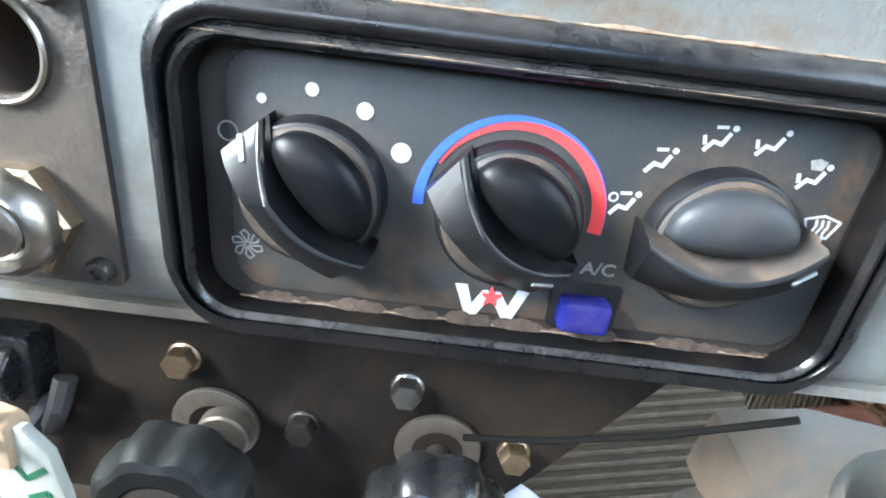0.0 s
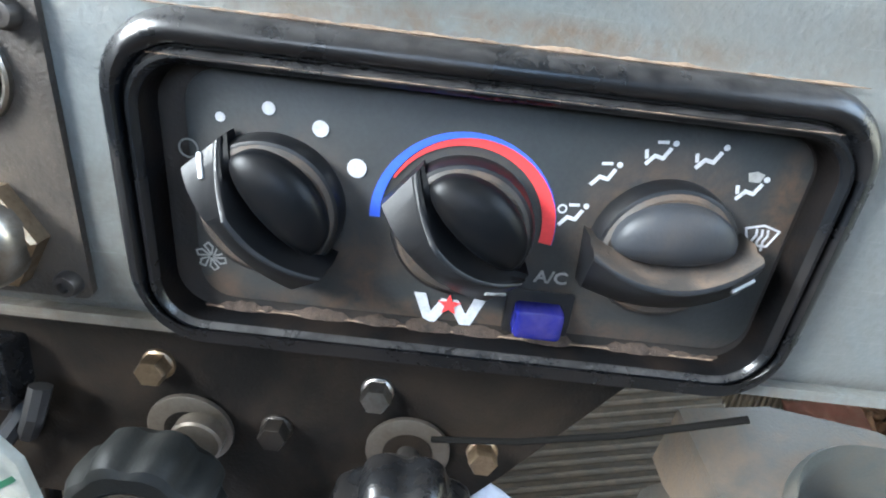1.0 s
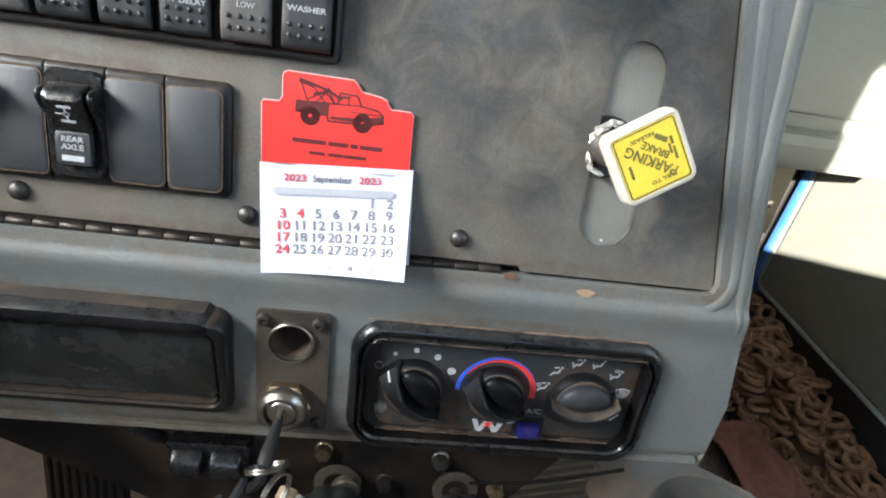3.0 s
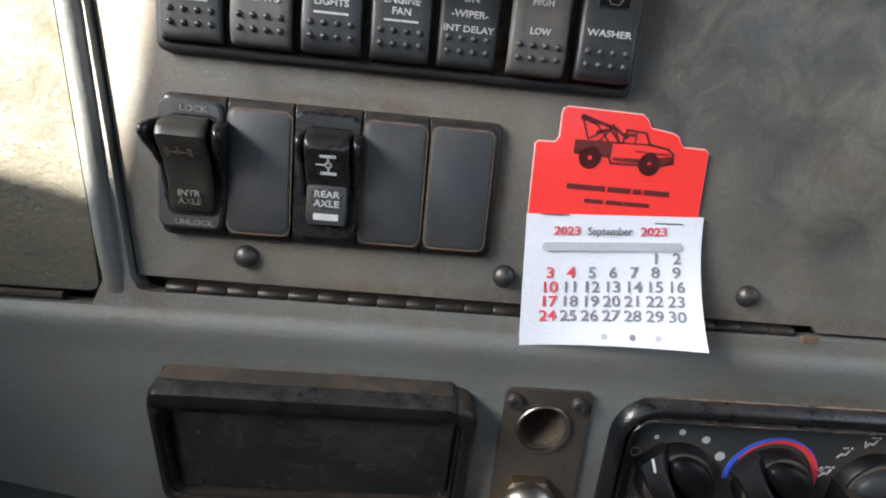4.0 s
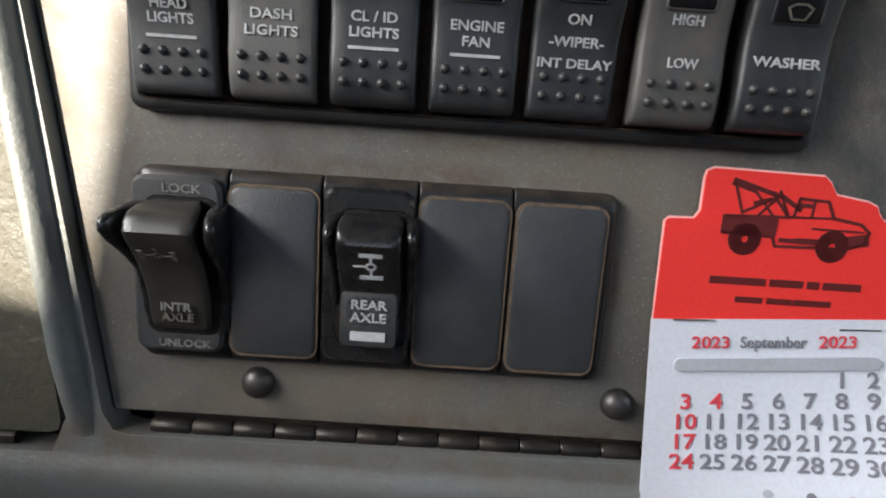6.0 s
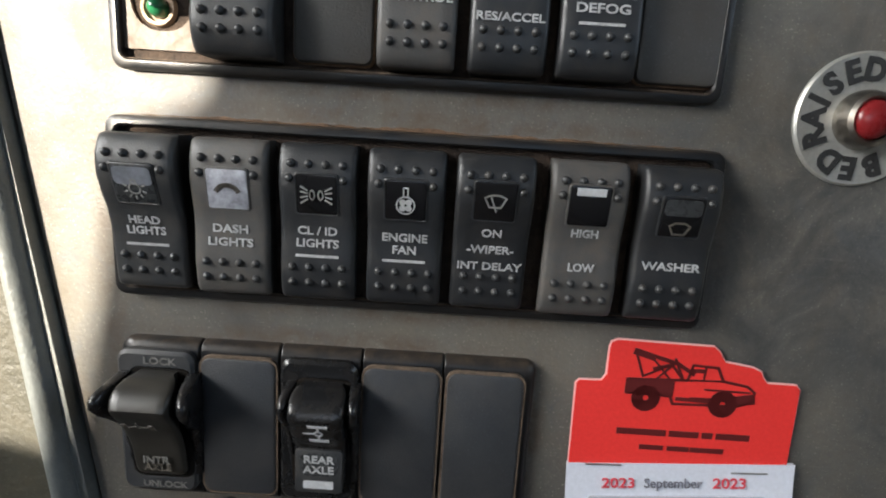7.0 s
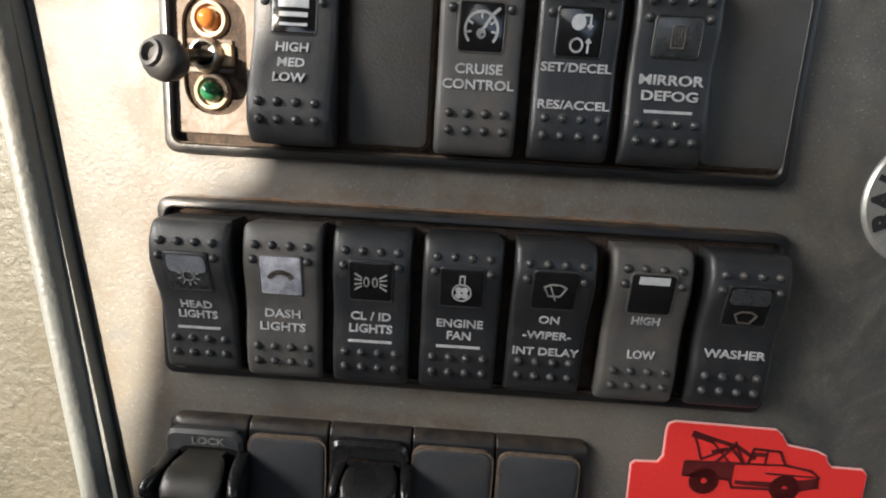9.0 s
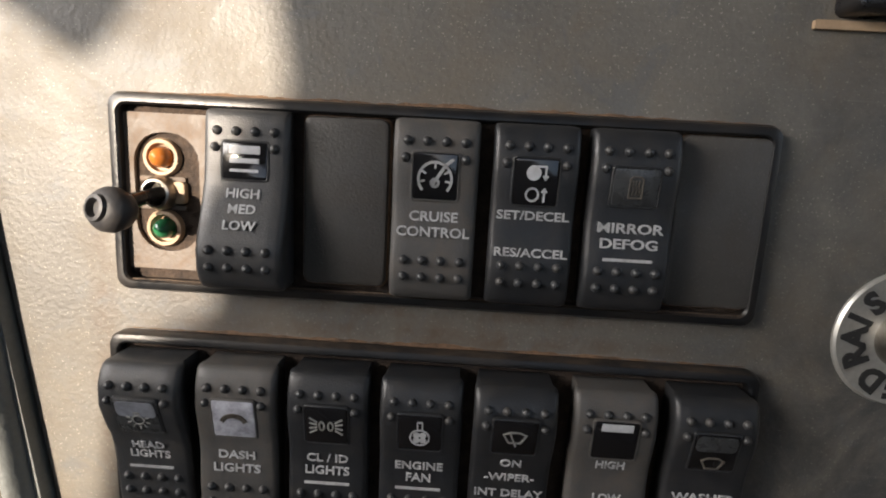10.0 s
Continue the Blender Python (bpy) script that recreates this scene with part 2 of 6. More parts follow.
POCKET_LID = material("smeared_black_lid", (0.010, 0.012, 0.0115), 0.22, col2=(0.022, 0.025, 0.024), scale=28, mottle=1.0, dust=0.35, dust_col=(0.062, 0.066, 0.060), dust_scale=30, bump=0.1, stain=0.5, stain_col=(0.040, 0.033, 0.025), stain_scale=16, scratch=0.5)
KNOB = material("satin_black_knob", (0.0034, 0.0039, 0.0050), 0.42, scale=60, dust=0.10, dust_col=(0.04, 0.030, 0.022), dust_scale=90, bump=0.06, spec=0.40)
KNOB_CAP = material("satin_black_cap", (0.0030, 0.0036, 0.0046), 0.36, scale=60, dust=0.14, dust_col=(0.024, 0.019, 0.015), dust_scale=90, bump=0.06, spec=0.13)
# KNOB darkened and robbed of sheen, a shaded copy for slopes facing off the light
KNOB_SLOPE = material("shaded_black_knob", (0.0030, 0.0034, 0.0042), 0.40, scale=60, dust=0.15, dust_col=(0.016, 0.013, 0.010), dust_scale=60, bump=0.06, spec=0.05)
KNOB_TOP = material("grey_dusty_cap", (0.019, 0.021, 0.025), 0.52, scale=80, dust=0.45, dust_col=(0.062, 0.050, 0.039), dust_scale=60, bump=0.12, spec=0.35)
KNOB_DUSTY = material("brown_dusted_knob", (0.026, 0.021, 0.017), 0.62, col2=(0.013, 0.012, 0.011), scale=70, mottle=0.8, dust=0.75, dust_col=(0.088, 0.058, 0.038), dust_scale=90, bump=0.3, grain=1500)
STEEL = material("dull_steel", (0.42, 0.40, 0.37), 0.32, metal=1.0, scale=120, dust=0.35, dust_col=(0.20, 0.13, 0.08), dust_scale=140, bump=0.1)
CHROME = material("worn_chrome", (0.34, 0.32, 0.29), 0.30, metal=1.0, scale=150, dust=0.45, dust_col=(0.16, 0.11, 0.07), dust_scale=160, bump=0.08)
DARK_STEEL = material("dark_steel", (0.085, 0.082, 0.080), 0.42, metal=0.8, scale=120, dust=0.4, dust_col=(0.075, 0.050, 0.034), bump=0.15)
HINGE = material("browned_hinge_steel", (0.030, 0.026, 0.023), 0.38, metal=0.6, scale=90, mottle=0.9, dust=0.55, dust_col=(0.055, 0.040, 0.029), dust_scale=120, bump=0.2)
ZINC = material("brassy_zinc", (0.38, 0.29, 0.195), 0.4, metal=1.0, scale=200, dust=0.4, dust_col=(0.16, 0.10, 0.06), dust_scale=260, bump=0.15)
KEY_PLATE = material("brown_anodised_plate", (0.042, 0.035, 0.029), 0.42, col2=(0.025, 0.021, 0.018), scale=30, mottle=0.8, dust=0.5, dust_col=(0.095, 0.072, 0.050), dust_scale=34, bump=0.5, grain=650, speck=0.3, stain=0.6, stain_col=(0.030, 0.028, 0.027), scratch=0.3)
BLUE_BUTTON = material("blue_button", (0.007, 0.010, 0.12), 0.18, scale=150, mottle=0.3, dust=0.15, bump=0.03)
BLUE_PRINT = material("blue_print", (0.045, 0.11, 0.62), 0.5, mottle=0.3, scale=200, bump=0.0)
RED_PRINT = material("red_print", (0.62, 0.045, 0.045), 0.5, mottle=0.3, scale=200, bump=0.0)
CARD_RED = material("glossy_red_card", (0.72, 0.042, 0.036), 0.22, col2=(0.72, 0.03, 0.03), mottle=0.3, scale=20, bump=0.0)
CARD_EDGE = material("pale_card_edge", (0.80, 0.42, 0.40), 0.5, mottle=0.2, bump=0.0)
CARD_INK = material("dark_card_ink", (0.10, 0.012, 0.012), 0.4, mottle=0.2, bump=0.0)
PAPER = material("white_calendar_paper", (0.56, 0.58, 0.65), 0.6, col2=(0.51, 0.53, 0.60), mottle=0.4, scale=30, bump=0.03)
PRINT = material("grey_print", (0.17, 0.17, 0.20), 0.6, mottle=0.2, bump=0.0)
PRINT_RED = material("red_date_print", (0.55, 0.05, 0.07), 0.6, mottle=0.2, bump=0.0)
PRINT_PALE = material("pale_grey_bar", (0.36, 0.37, 0.41), 0.6, mottle=0.3, bump=0.0)
CREAM = material("cream_plastic", (0.62, 0.58, 0.50), 0.4, scale=90, dust=0.3, dust_col=(0.32, 0.26, 0.19), dust_scale=120, bump=0.05)
YELLOW = material("yellow_label", (0.74, 0.58, 0.06), 0.4, scale=90, mottle=0.3, dust=0.12, bump=0.0)
BLACK_INK = material("black_ink", (0.02, 0.02, 0.02), 0.5, bump=0.0)
LABEL_INK = material("worn_olive_ink", (0.10, 0.085, 0.022), 0.5, col2=(0.28, 0.22, 0.04), scale=500, mottle=0.7, bump=0.0)
AMBER = material("amber_lamp", (0.36, 0.115, 0.022), 0.15, mottle=0.3, scale=300, bump=0.0)
GREEN = material("green_lamp", (0.018, 0.115, 0.048), 0.15, mottle=0.3, scale=300, bump=0.0)
RED_LAMP = material("red_lamp", (0.17, 0.012, 0.014), 0.28, mottle=0.3, scale=300, bump=0.0)
DUST_FRINGE = material("pale_brown_dust", (0.125, 0.088, 0.060), 0.95, col2=(0.055, 0.040, 0.029), scale=300, mottle=1.0, bump=0.6, grain=900)
BRONZE = material("dusty_bracket", (0.105, 0.082, 0.064), 0.55, scale=120, mottle=0.8, dust=0.6, dust_col=(0.14, 0.090, 0.056), dust_scale=160, bump=0.3)
CREAM_TAN = material("tan_lamp_plastic", (0.36, 0.26, 0.17), 0.55, scale=160, mottle=0.7, dust=0.5, dust_col=(0.30, 0.17, 0.09), dust_scale=200, bump=0.2)
CAP_RUBBER = material("greyed_rubber", (0.017, 0.0175, 0.020), 0.5, scale=120, dust=0.3, dust_col=(0.06, 0.05, 0.042), dust_scale=200, bump=0.15)
BADGE = material("brushed_badge", (0.52, 0.52, 0.49), 0.4, metal=0.7, scale=60, dust=0.3, dust_col=(0.34, 0.29, 0.22), dust_scale=100, bump=0.1)
# bracket paint; also near-black sheets that colour in the shade of gaps
UNDER = material("bracket_paint_and_shade", (0.0062, 0.0052, 0.0044), 0.5, scale=30, dust=0.75, dust_col=(0.040, 0.027, 0.017), dust_scale=14, bump=0.4, spec=0.2)
MAT_RIB = material("brown_ribbed_rubber", (0.072, 0.058, 0.043), 0.8, scale=60, dust=0.6, dust_col=(0.15, 0.112, 0.076), bump=0.3)
FLOOR_MAT = material("dusty_floor_rubber", (0.062, 0.047, 0.035), 0.85, scale=14, dust=0.7, dust_col=(0.125, 0.084, 0.056), dust_scale=12, bump=0.5)
CONSOLE = material("dusty_console_grey", (0.050, 0.046, 0.040), 0.6, scale=25, dust=0.9, dust_col=(0.135, 0.096, 0.064), dust_scale=20, bump=0.35)
CUP_GREY = material("dusty_cup_grey", (0.058, 0.062, 0.058), 0.5, scale=30, dust=0.5, dust_col=(0.12, 0.098, 0.074), dust_scale=40, bump=0.2)
CHAIN = material("rusty_chain", (0.22, 0.122, 0.066), 0.75, metal=0.15, col2=(0.075, 0.042, 0.026), scale=90, mottle=1.0, dust=0.4, dust_col=(0.27, 0.16, 0.09), bump=0.6, grain=500)
DOOR_GREY = material("door_trim_grey", (0.20, 0.215, 0.20), 0.5, col2=(0.17, 0.18, 0.165), scale=12, dust=0.3, dust_col=(0.22, 0.19, 0.14), bump=0.25)
BLUE_PAINT = material("blue_body_paint", (0.035, 0.14, 0.42), 0.3, scale=30, dust=0.25, bump=0.0, coat=0.4)
CABLE = material("dull_black_cable", (0.006, 0.0055, 0.005), 0.85, bump=0.0, spec=0.1)
SEAL = material("black_rubber_seal", (0.011, 0.011, 0.012), 0.6, dust=0.25, dust_col=(0.05, 0.038, 0.028), bump=0.1)
GRIP = material("dull_dusty_grip", (0.013, 0.0135, 0.0125), 0.55, col2=(0.006, 0.007, 0.0075), scale=60, mottle=0.8, dust=0.3, dust_col=(0.024, 0.024, 0.022), dust_scale=50, bump=0.2, spec=0.3)
WASHER = material("browned_washer_steel", (0.135, 0.116, 0.096), 0.42, metal=0.6, scale=120, dust=0.5, dust_col=(0.09, 0.065, 0.045), dust_scale=90, bump=0.15)
WIRE_RED = material("orange_red_wire", (0.50, 0.085, 0.045), 0.45, mottle=0.3, bump=0.0)
KICK = material("tan_kick_panel", (0.125, 0.114, 0.088), 0.6, scale=18, dust=0.5, dust_col=(0.17, 0.13, 0.09), bump=0.3)
CAB_TRIM = material("cab_trim", (0.050, 0.049, 0.046), 0.7, scale=8, dust=0.3, dust_col=(0.11, 0.085, 0.06), bump=0.3)
TAG = material("white_key_tag", (0.25, 0.255, 0.23), 0.45, scale=100, dust=0.35, dust_col=(0.35, 0.27, 0.18), bump=0.05)
GREEN_INK = material("green_marker", (0.02, 0.10, 0.05), 0.5, bump=0.0)
FOIL = material("crumpled_foil_tape", (0.60, 0.58, 0.54), 0.35, metal=0.6, scale=250, bump=0.8, grain=600)
CLOTH_RED = material("faded_red_cloth", (0.15, 0.056, 0.042), 0.9, scale=30, mottle=0.9, dust=0.7, dust_col=(0.16, 0.10, 0.07), bump=0.5)
CARDBOARD = material("cardboard", (0.34, 0.24, 0.15), 0.85, scale=30, dust=0.3, bump=0.2)


# ---- builders ----
def part(name, bm, mat, parent, label="", kind="", smooth=35):
    me = bpy.data.meshes.new(name)
    bmesh.ops.recalc_face_normals(bm, faces=bm.faces[:])
    bm.to_mesh(me)
    bm.free()
    me.materials.append(mat)
    me.polygons.foreach_set("use_smooth", [True] * len(me.polygons))
    me.set_sharp_from_angle(angle=radians(smooth))
    ob = new(name, me)
    ob.parent = parent
    return tagged(ob, label, kind=kind)


def again(name, me, parent, m):
    ob = new(name, me)
    ob.parent = parent
    ob.matrix_basis = m
    return ob


def thing(name, m, label, category, group="", kind=""):
    ob = new(name)
    ob.empty_display_size = 0.01
    ob.matrix_basis = m
    return tagged(ob, label, category, group, kind)


def at(x, y, z, base=None):
    return (DASH if base is None else base) @ Matrix.Translation((x, y, z))


def rrect(x0, x1, z0, z1, r, n=5):
    pts = []
    for cx, cz, a in ((x1 - r, z1 - r, 0), (x0 + r, z1 - r, 90), (x0 + r, z0 + r, 180), (x1 - r, z0 + r, 270)):
        for i in range(n + 1):
            q = radians(a + 90 * i / n)
            pts.append((cx + r * math.cos(q), cz + r * math.sin(q)))
    return pts


def disc(cx, cz, r, n=32):
    return [(cx + r * math.cos(2 * math.pi * i / n), cz + r * math.sin(2 * math.pi * i / n)) for i in range(n)]


def skin(bm, loops, cap0=True, cap1=True):
    """Loops of (points, y), all with the same count, joined in turn."""
    rows = [[bm.verts.new((x, y, z)) for x, z in pts] for pts, y in loops]
    n = len(rows[0])
    for a, b in zip(rows, rows[1:]):
        for i in range(n):
            bm.faces.new((a[i], a[(i + 1) % n], b[(i + 1) % n], b[i]))
    if cap0:
        bm.faces.new(rows[0])
    if cap1:
        bm.faces.new(rows[-1])
    return bm


def grow(pts, d):
    """Points moved outwards by d along the outline's normals (outlines run anticlockwise)."""
    out = []
    n = len(pts)
    for i in range(n):
        (ax, az), (bx, bz) = pts[i - 1], pts[(i + 1) % n]
        tx, tz = bx - ax, bz - az
        k = math.hypot(tx, tz) or 1
        out.append((pts[i][0] + d * tz / k, pts[i][1] - d * tx / k))
    return out


def slab(pts, y0, y1, bev=0.0):
    """A plate with outline pts, front at y0, back at y1, front edge rounded by bev."""
    loops = [(pts, y1)]
    if bev:
        loops += [(pts, y0 + bev), (grow(pts, -bev * 0.3), y0 + bev * 0.3), (grow(pts, -bev), y0)]
    else:
        loops += [(pts, y0)]
    return skin(bmesh.new(), loops)


def box(x0, x1, y0, y1, z0, z1, bev=0.0, seg=2):
    bm = bmesh.new()
    bmesh.ops.create_cube(bm, size=1, matrix=Matrix.Translation(((x0 + x1) / 2, (y0 + y1) / 2, (z0 + z1) / 2)) @ Matrix.Diagonal((x1 - x0, y1 - y0, z1 - z0, 1)))
    if bev:
        bmesh.ops.bevel(bm, geom=bm.edges[:], offset=bev, segments=seg, affect="EDGES", profile=0.5)
    return bm


def lathe(profile, n=32, cx=0, cz=0):
    """A turned body round the y axis; profile of (radius, y) from back to front."""
    return skin(bmesh.new(), [(disc(cx, cz, max(r, 1e-5), n), y) for r, y in profile])


def tube(pts, r, n=8, closed=False):
    bm = bmesh.new()
    pts = [Vector(p) for p in pts]
    rows = []
    for i, p in enumerate(pts):
        if closed:
            along = pts[(i + 1) % len(pts)] - pts[i - 1]
        else:
            along = pts[min(i + 1, len(pts) - 1)] - pts[max(i - 1, 0)]
        side = along.orthogonal().normalized() if i == 0 else (rows_side - along.normalized() * rows_side.dot(along.normalized())).normalized()
        rows_side = side
        up = along.normalized().cross(side)
        rr = r[i] if isinstance(r, (list, tuple)) else r
        rows.append([bm.verts.new(p + rr * (side * math.cos(2 * math.pi * k / n) + up * math.sin(2 * math.pi * k / n))) for k in range(n)])
    pairs = list(zip(rows, rows[1:])) + ([(rows[-1], rows[0])] if closed else [])
    for a, b in pairs:
        for k in range(n):
            bm.faces.new((a[k], a[(k + 1) % n], b[(k + 1) % n], b[k]))
    if not closed:
        bm.faces.new(rows[0])
        bm.faces.new(rows[-1])
    return bm


def stroke(bm, pts, w, y, t=0.0002):
    """A flat printed line through (x, z) points."""
    for (ax, az), (bx, bz) in zip(pts, pts[1:]):
        k = math.hypot(bx - ax, bz - az) or 1
        nx, nz = -(bz - az) / k * w / 2, (bx - ax) / k * w / 2
        ex, ez = (bx - ax) / k * w * 0.25, (bz - az) / k * w * 0.25
        ax, az, bx, bz = ax - ex, az - ez, bx + ex, bz + ez
        ring = [(ax + nx, az + nz), (ax - nx, az - nz), (bx - nx, bz - nz), (bx + nx, bz + nz)]
        skin(bm, [(ring, y), (ring, y - t)])
    return bm


def dust_ribbon(name, parent, x0, x1, h, y0, amp, mat):
    """A low uneven line of settled dust along a level edge at height h."""
    bm = bmesh.new()
    n = 160
    rows = []
    for k in range(n + 1):
        x = x0 + (x1 - x0) * k / n
        a = amp * max(0.10, 0.40 + 0.75 * noise.noise((x * 90, h * 50, 0)) + 0.35 * noise.noise((x * 420, h * 50, 3))) * math.sin(math.pi * (k + 0.5) / (n + 1)) ** 0.3
        rows.append([bm.verts.new((x, y0, h - a)), bm.verts.new((x, y0 - a * 0.6, h)), bm.verts.new((x, y0 + 0.0003, h + a * 1.4))])
    for p, q in zip(rows, rows[1:]):
        bm.faces.new((p[0], q[0], q[1], p[1]))
        bm.faces.new((p[1], q[1], q[2], p[2]))
    return part(name, bm, mat, parent)


def holed(outer, holes, y0, y1, cuts=()):
    """A plate with holes: front at y0, back at y1."""
    bm = bmesh.new()
    edges = []
    for pts in (outer, *holes):
        vs = [bm.verts.new((x, y0, z)) for x, z in pts]
        edges += [bm.edges.new((vs[i], vs[(i + 1) % len(vs)])) for i in range(len(vs))]
    bmesh.ops.triangle_fill(bm, edges=edges, use_beauty=True, use_dissolve=False)
    for h in cuts:
        bmesh.ops.bisect_plane(bm, geom=bm.verts[:] + bm.edges[:] + bm.faces[:], plane_co=(0, 0, h), plane_no=(0, 0, 1))
    got = bmesh.ops.extrude_face_region(bm, geom=bm.faces[:])
    bmesh.ops.translate(bm, verts=[v for v in got["geom"] if isinstance(v, bmesh.types.BMVert)], vec=(0, y1 - y0, 0))
    return bm


def rounded(ob, width, angle=40, segments=3):
    mod = ob.modifiers.new("edge", "BEVEL")
    mod.width, mod.segments, mod.limit_method, mod.angle_limit = width, segments, "ANGLE", radians(angle)
    mod.harden_normals = False
    return ob


def lettering(body, size, mat, parent, x, y, z, wide=1.0, turn=0, lean=0, name="lettering", thick=0.00012, bold=0.020):
    """Raised or printed writing that faces the driver (-y), centred at x, z."""
    cu = bpy.data.curves.new("writing", "FONT")
    cu.body, cu.size, cu.align_x, cu.align_y, cu.extrude, cu.resolution_u = body, size, "CENTER", "CENTER", thick, 3
    cu.offset = bold * size
    tmp = new("writing", cu)
    me = bpy.data.meshes.new_from_object(tmp.evaluated_get(bpy.context.evaluated_depsgraph_get()))
    bpy.data.objects.remove(tmp)
    me.transform(Matrix.Diagonal((wide, 1, 1, 1)))
    me.name = name
    me.materials.clear()
    me.materials.append(mat)
    ob = new(name, me)
    ob.parent = parent
    ob.matrix_basis = Matrix.Translation((x, y, z)) @ Matrix.Rotation(radians(90 + lean), 4, "X") @ Matrix.Rotation(radians(turn), 4, "Z")
    return ob


# ---- fascia and switch panel ----
def window_x(z):
    return 0.338 - 0.2 * (z - 0.786)


def ridge_x(z):
    return -0.0412 - 0.13 * (z - 0.788)


def rib_left(z):
    return -0.0513 - 0.115 * (z - 0.79)


def bend(bm):
    """Lay a flat sheet (x, depth, height over the bend) on the dash: upright above the bend, tucked under below it."""
    c, s = math.cos(radians(6)), math.sin(radians(6))
    for v in bm.verts:
        # a rounded nose below the hinge, tucked back under
        if -0.020 < v.co.z < 0.0036:
            k = (0.0036 - v.co.z) / 0.0072 if v.co.z > -0.0036 else (v.co.z + 0.020) / 0.0164
            v.co.y -= 0.0022 * k * k * (3 - 2 * k)
        v.co.y += 0.0085 * (max(0.0, -0.0915 - v.co.z) / 0.0145) ** 2
        h, d = v.co.z, v.co.y
        if h < 0:
            v.co = (v.co.x, -0.004 - h * s + d * c, 0.775 + h * c + d * s)
        else:
            v.co = (v.co.x, -0.004 + d, 0.775 + h)
    return bm


HVAC_HOLE = rrect(0.1600, 0.3170, -0.0975, -0.0290, 0.0125)
POCKET_HOLE = rrect(-0.0295, 0.0890, -0.0810, -0.0290, 0.006)


def dashboard():
    d = thing("dashboard", DASH, "grey grained plastic truck dashboard moulding, dusty and scuffed", "dashboard")
    outer = [(0.361, -0.106), (0.3675, -0.101), (0.3690, -0.060), (0.3620, -0.020), (0.3550, 0.020), (0.3485, 0.070), (0.340, 0.170), (0.325, 0.320),
             (-0.36, 0.320), (-0.36, -0.055), (-0.16, -0.068), (-0.075, -0.088), (-0.030, -0.102), (0.05, -0.104)]
    z0, z1 = 0.784, 1.055
    x0 = window_x(z0)
    win = [(x0 - 0.006, z0), (x0 - 0.0025, z0 + 0.001), (x0 - 0.0005, z0 + 0.006), (window_x(z1), z1), (ridge_x(z1), z1), (ridge_x(z0 + 0.006), z0 + 0.006), (ridge_x(z0) + 0.002, z0 + 0.001), (ridge_x(z0) + 0.006, z0)]
    left = [(-0.0560, 0.7775), (rib_left(0.79) - 0.0002, 0.788), (rib_left(z1) - 0.0002, z1), (-0.30, z1), (-0.30, 0.7790), (-0.29, 0.7765)]
    flat = [[(x, z - 0.775) for x, z in w] for w in (win, left)]
    hole = disc(0.1237, -0.0391, 0.0105, 24)
    body = holed(outer, [*flat, HVAC_HOLE, POCKET_HOLE, hole], 0, 0.009, cuts=(0, 0.0036, 0.0024, 0.0012, -0.0014, -0.0030, -0.0050, -0.0080, -0.0110, -0.0140, -0.0170, -0.0200, -0.0925, -0.0950, -0.0975, -0.1000, -0.1030))
    rounded(part("fascia", bend(body), FASCIA, d), 0.0028, 40, 3)
    # the returns of the moulding, back from its lower edge and right end
    end = bmesh.new()
    prof = [(0.3645, 0.669), (0.3675, 0.68), (0.3660, 0.715), (0.3590, 0.755), (0.3520, 0.795), (0.3455, 0.845), (0.337, 0.945), (0.322, 1.095)]
    rows = [[end.verts.new((x - k, 0.006 + k * 9, z)) for x, z in prof] for k in (0.0, 0.002, 0.012, 0.03)]
    for a, b in zip(rows, rows[1:]):
        for i in range(len(prof) - 1):
            end.faces.new((a[i], a[i + 1], b[i + 1], b[i]))
    part("end_panel", end, FASCIA, d)
    line = [(x0 + (x1 - x0) * k, z0 + (z1 - z0) * k) for (x0, z0), (x1, z1) in zip(outer[2:7], outer[3:8]) for k in np.linspace(0, 1, 15)[:-1]]
    bead = tube([(x - 0.0050, 0.0027, z) for x, z in line], [0.0006 + 0.0038 * min(1.0, i / 28) for i in range(len(line))], 14)
    rim_path = [(0.322, 0.7738), (0.330, 0.7744), (0.3375, 0.7768), (0.3428, 0.7815), (0.3458, 0.7885)] + [(window_x(z) + 0.0095, z) for z in (0.797, 0.81, 0.85, 0.92, 1.0, 1.085)]
    part("rim_ridge", tube([(x, 0.0004, z) for x, z in rim_path], [0.0044, 0.0050, 0.0054, 0.0056] + [0.0056] * 7, 18), FASCIA, d, "soft ridge round the panel's corner")
    part("end_bead", bend(bead), FASCIA, d, "rounded bead along the dashboard's end")
    rib = bmesh.new()
    rows = []
    for z, up in ((0.781, 0.0), (0.786, 0.35), (0.794, 0.75), (0.806, 1.0), (0.90, 1.0), (1.06, 1.0)):
        x = rib_left(z) + 0.0034
        rows.append([rib.verts.new((x + 0.0036 * math.cos(a), -0.0034 - up * 0.0056 * math.sin(a), z)) for a in np.linspace(0, math.pi, 11)])
    for a, b in zip(rows, rows[1:]):
        for i in range(10):
            rib.faces.new((a[i], a[i + 1], b[i + 1], b[i]))
    part("divider_rib", rib, FASCIA, d, "rounded grey rib between the two panels")
    return d


dashboard()


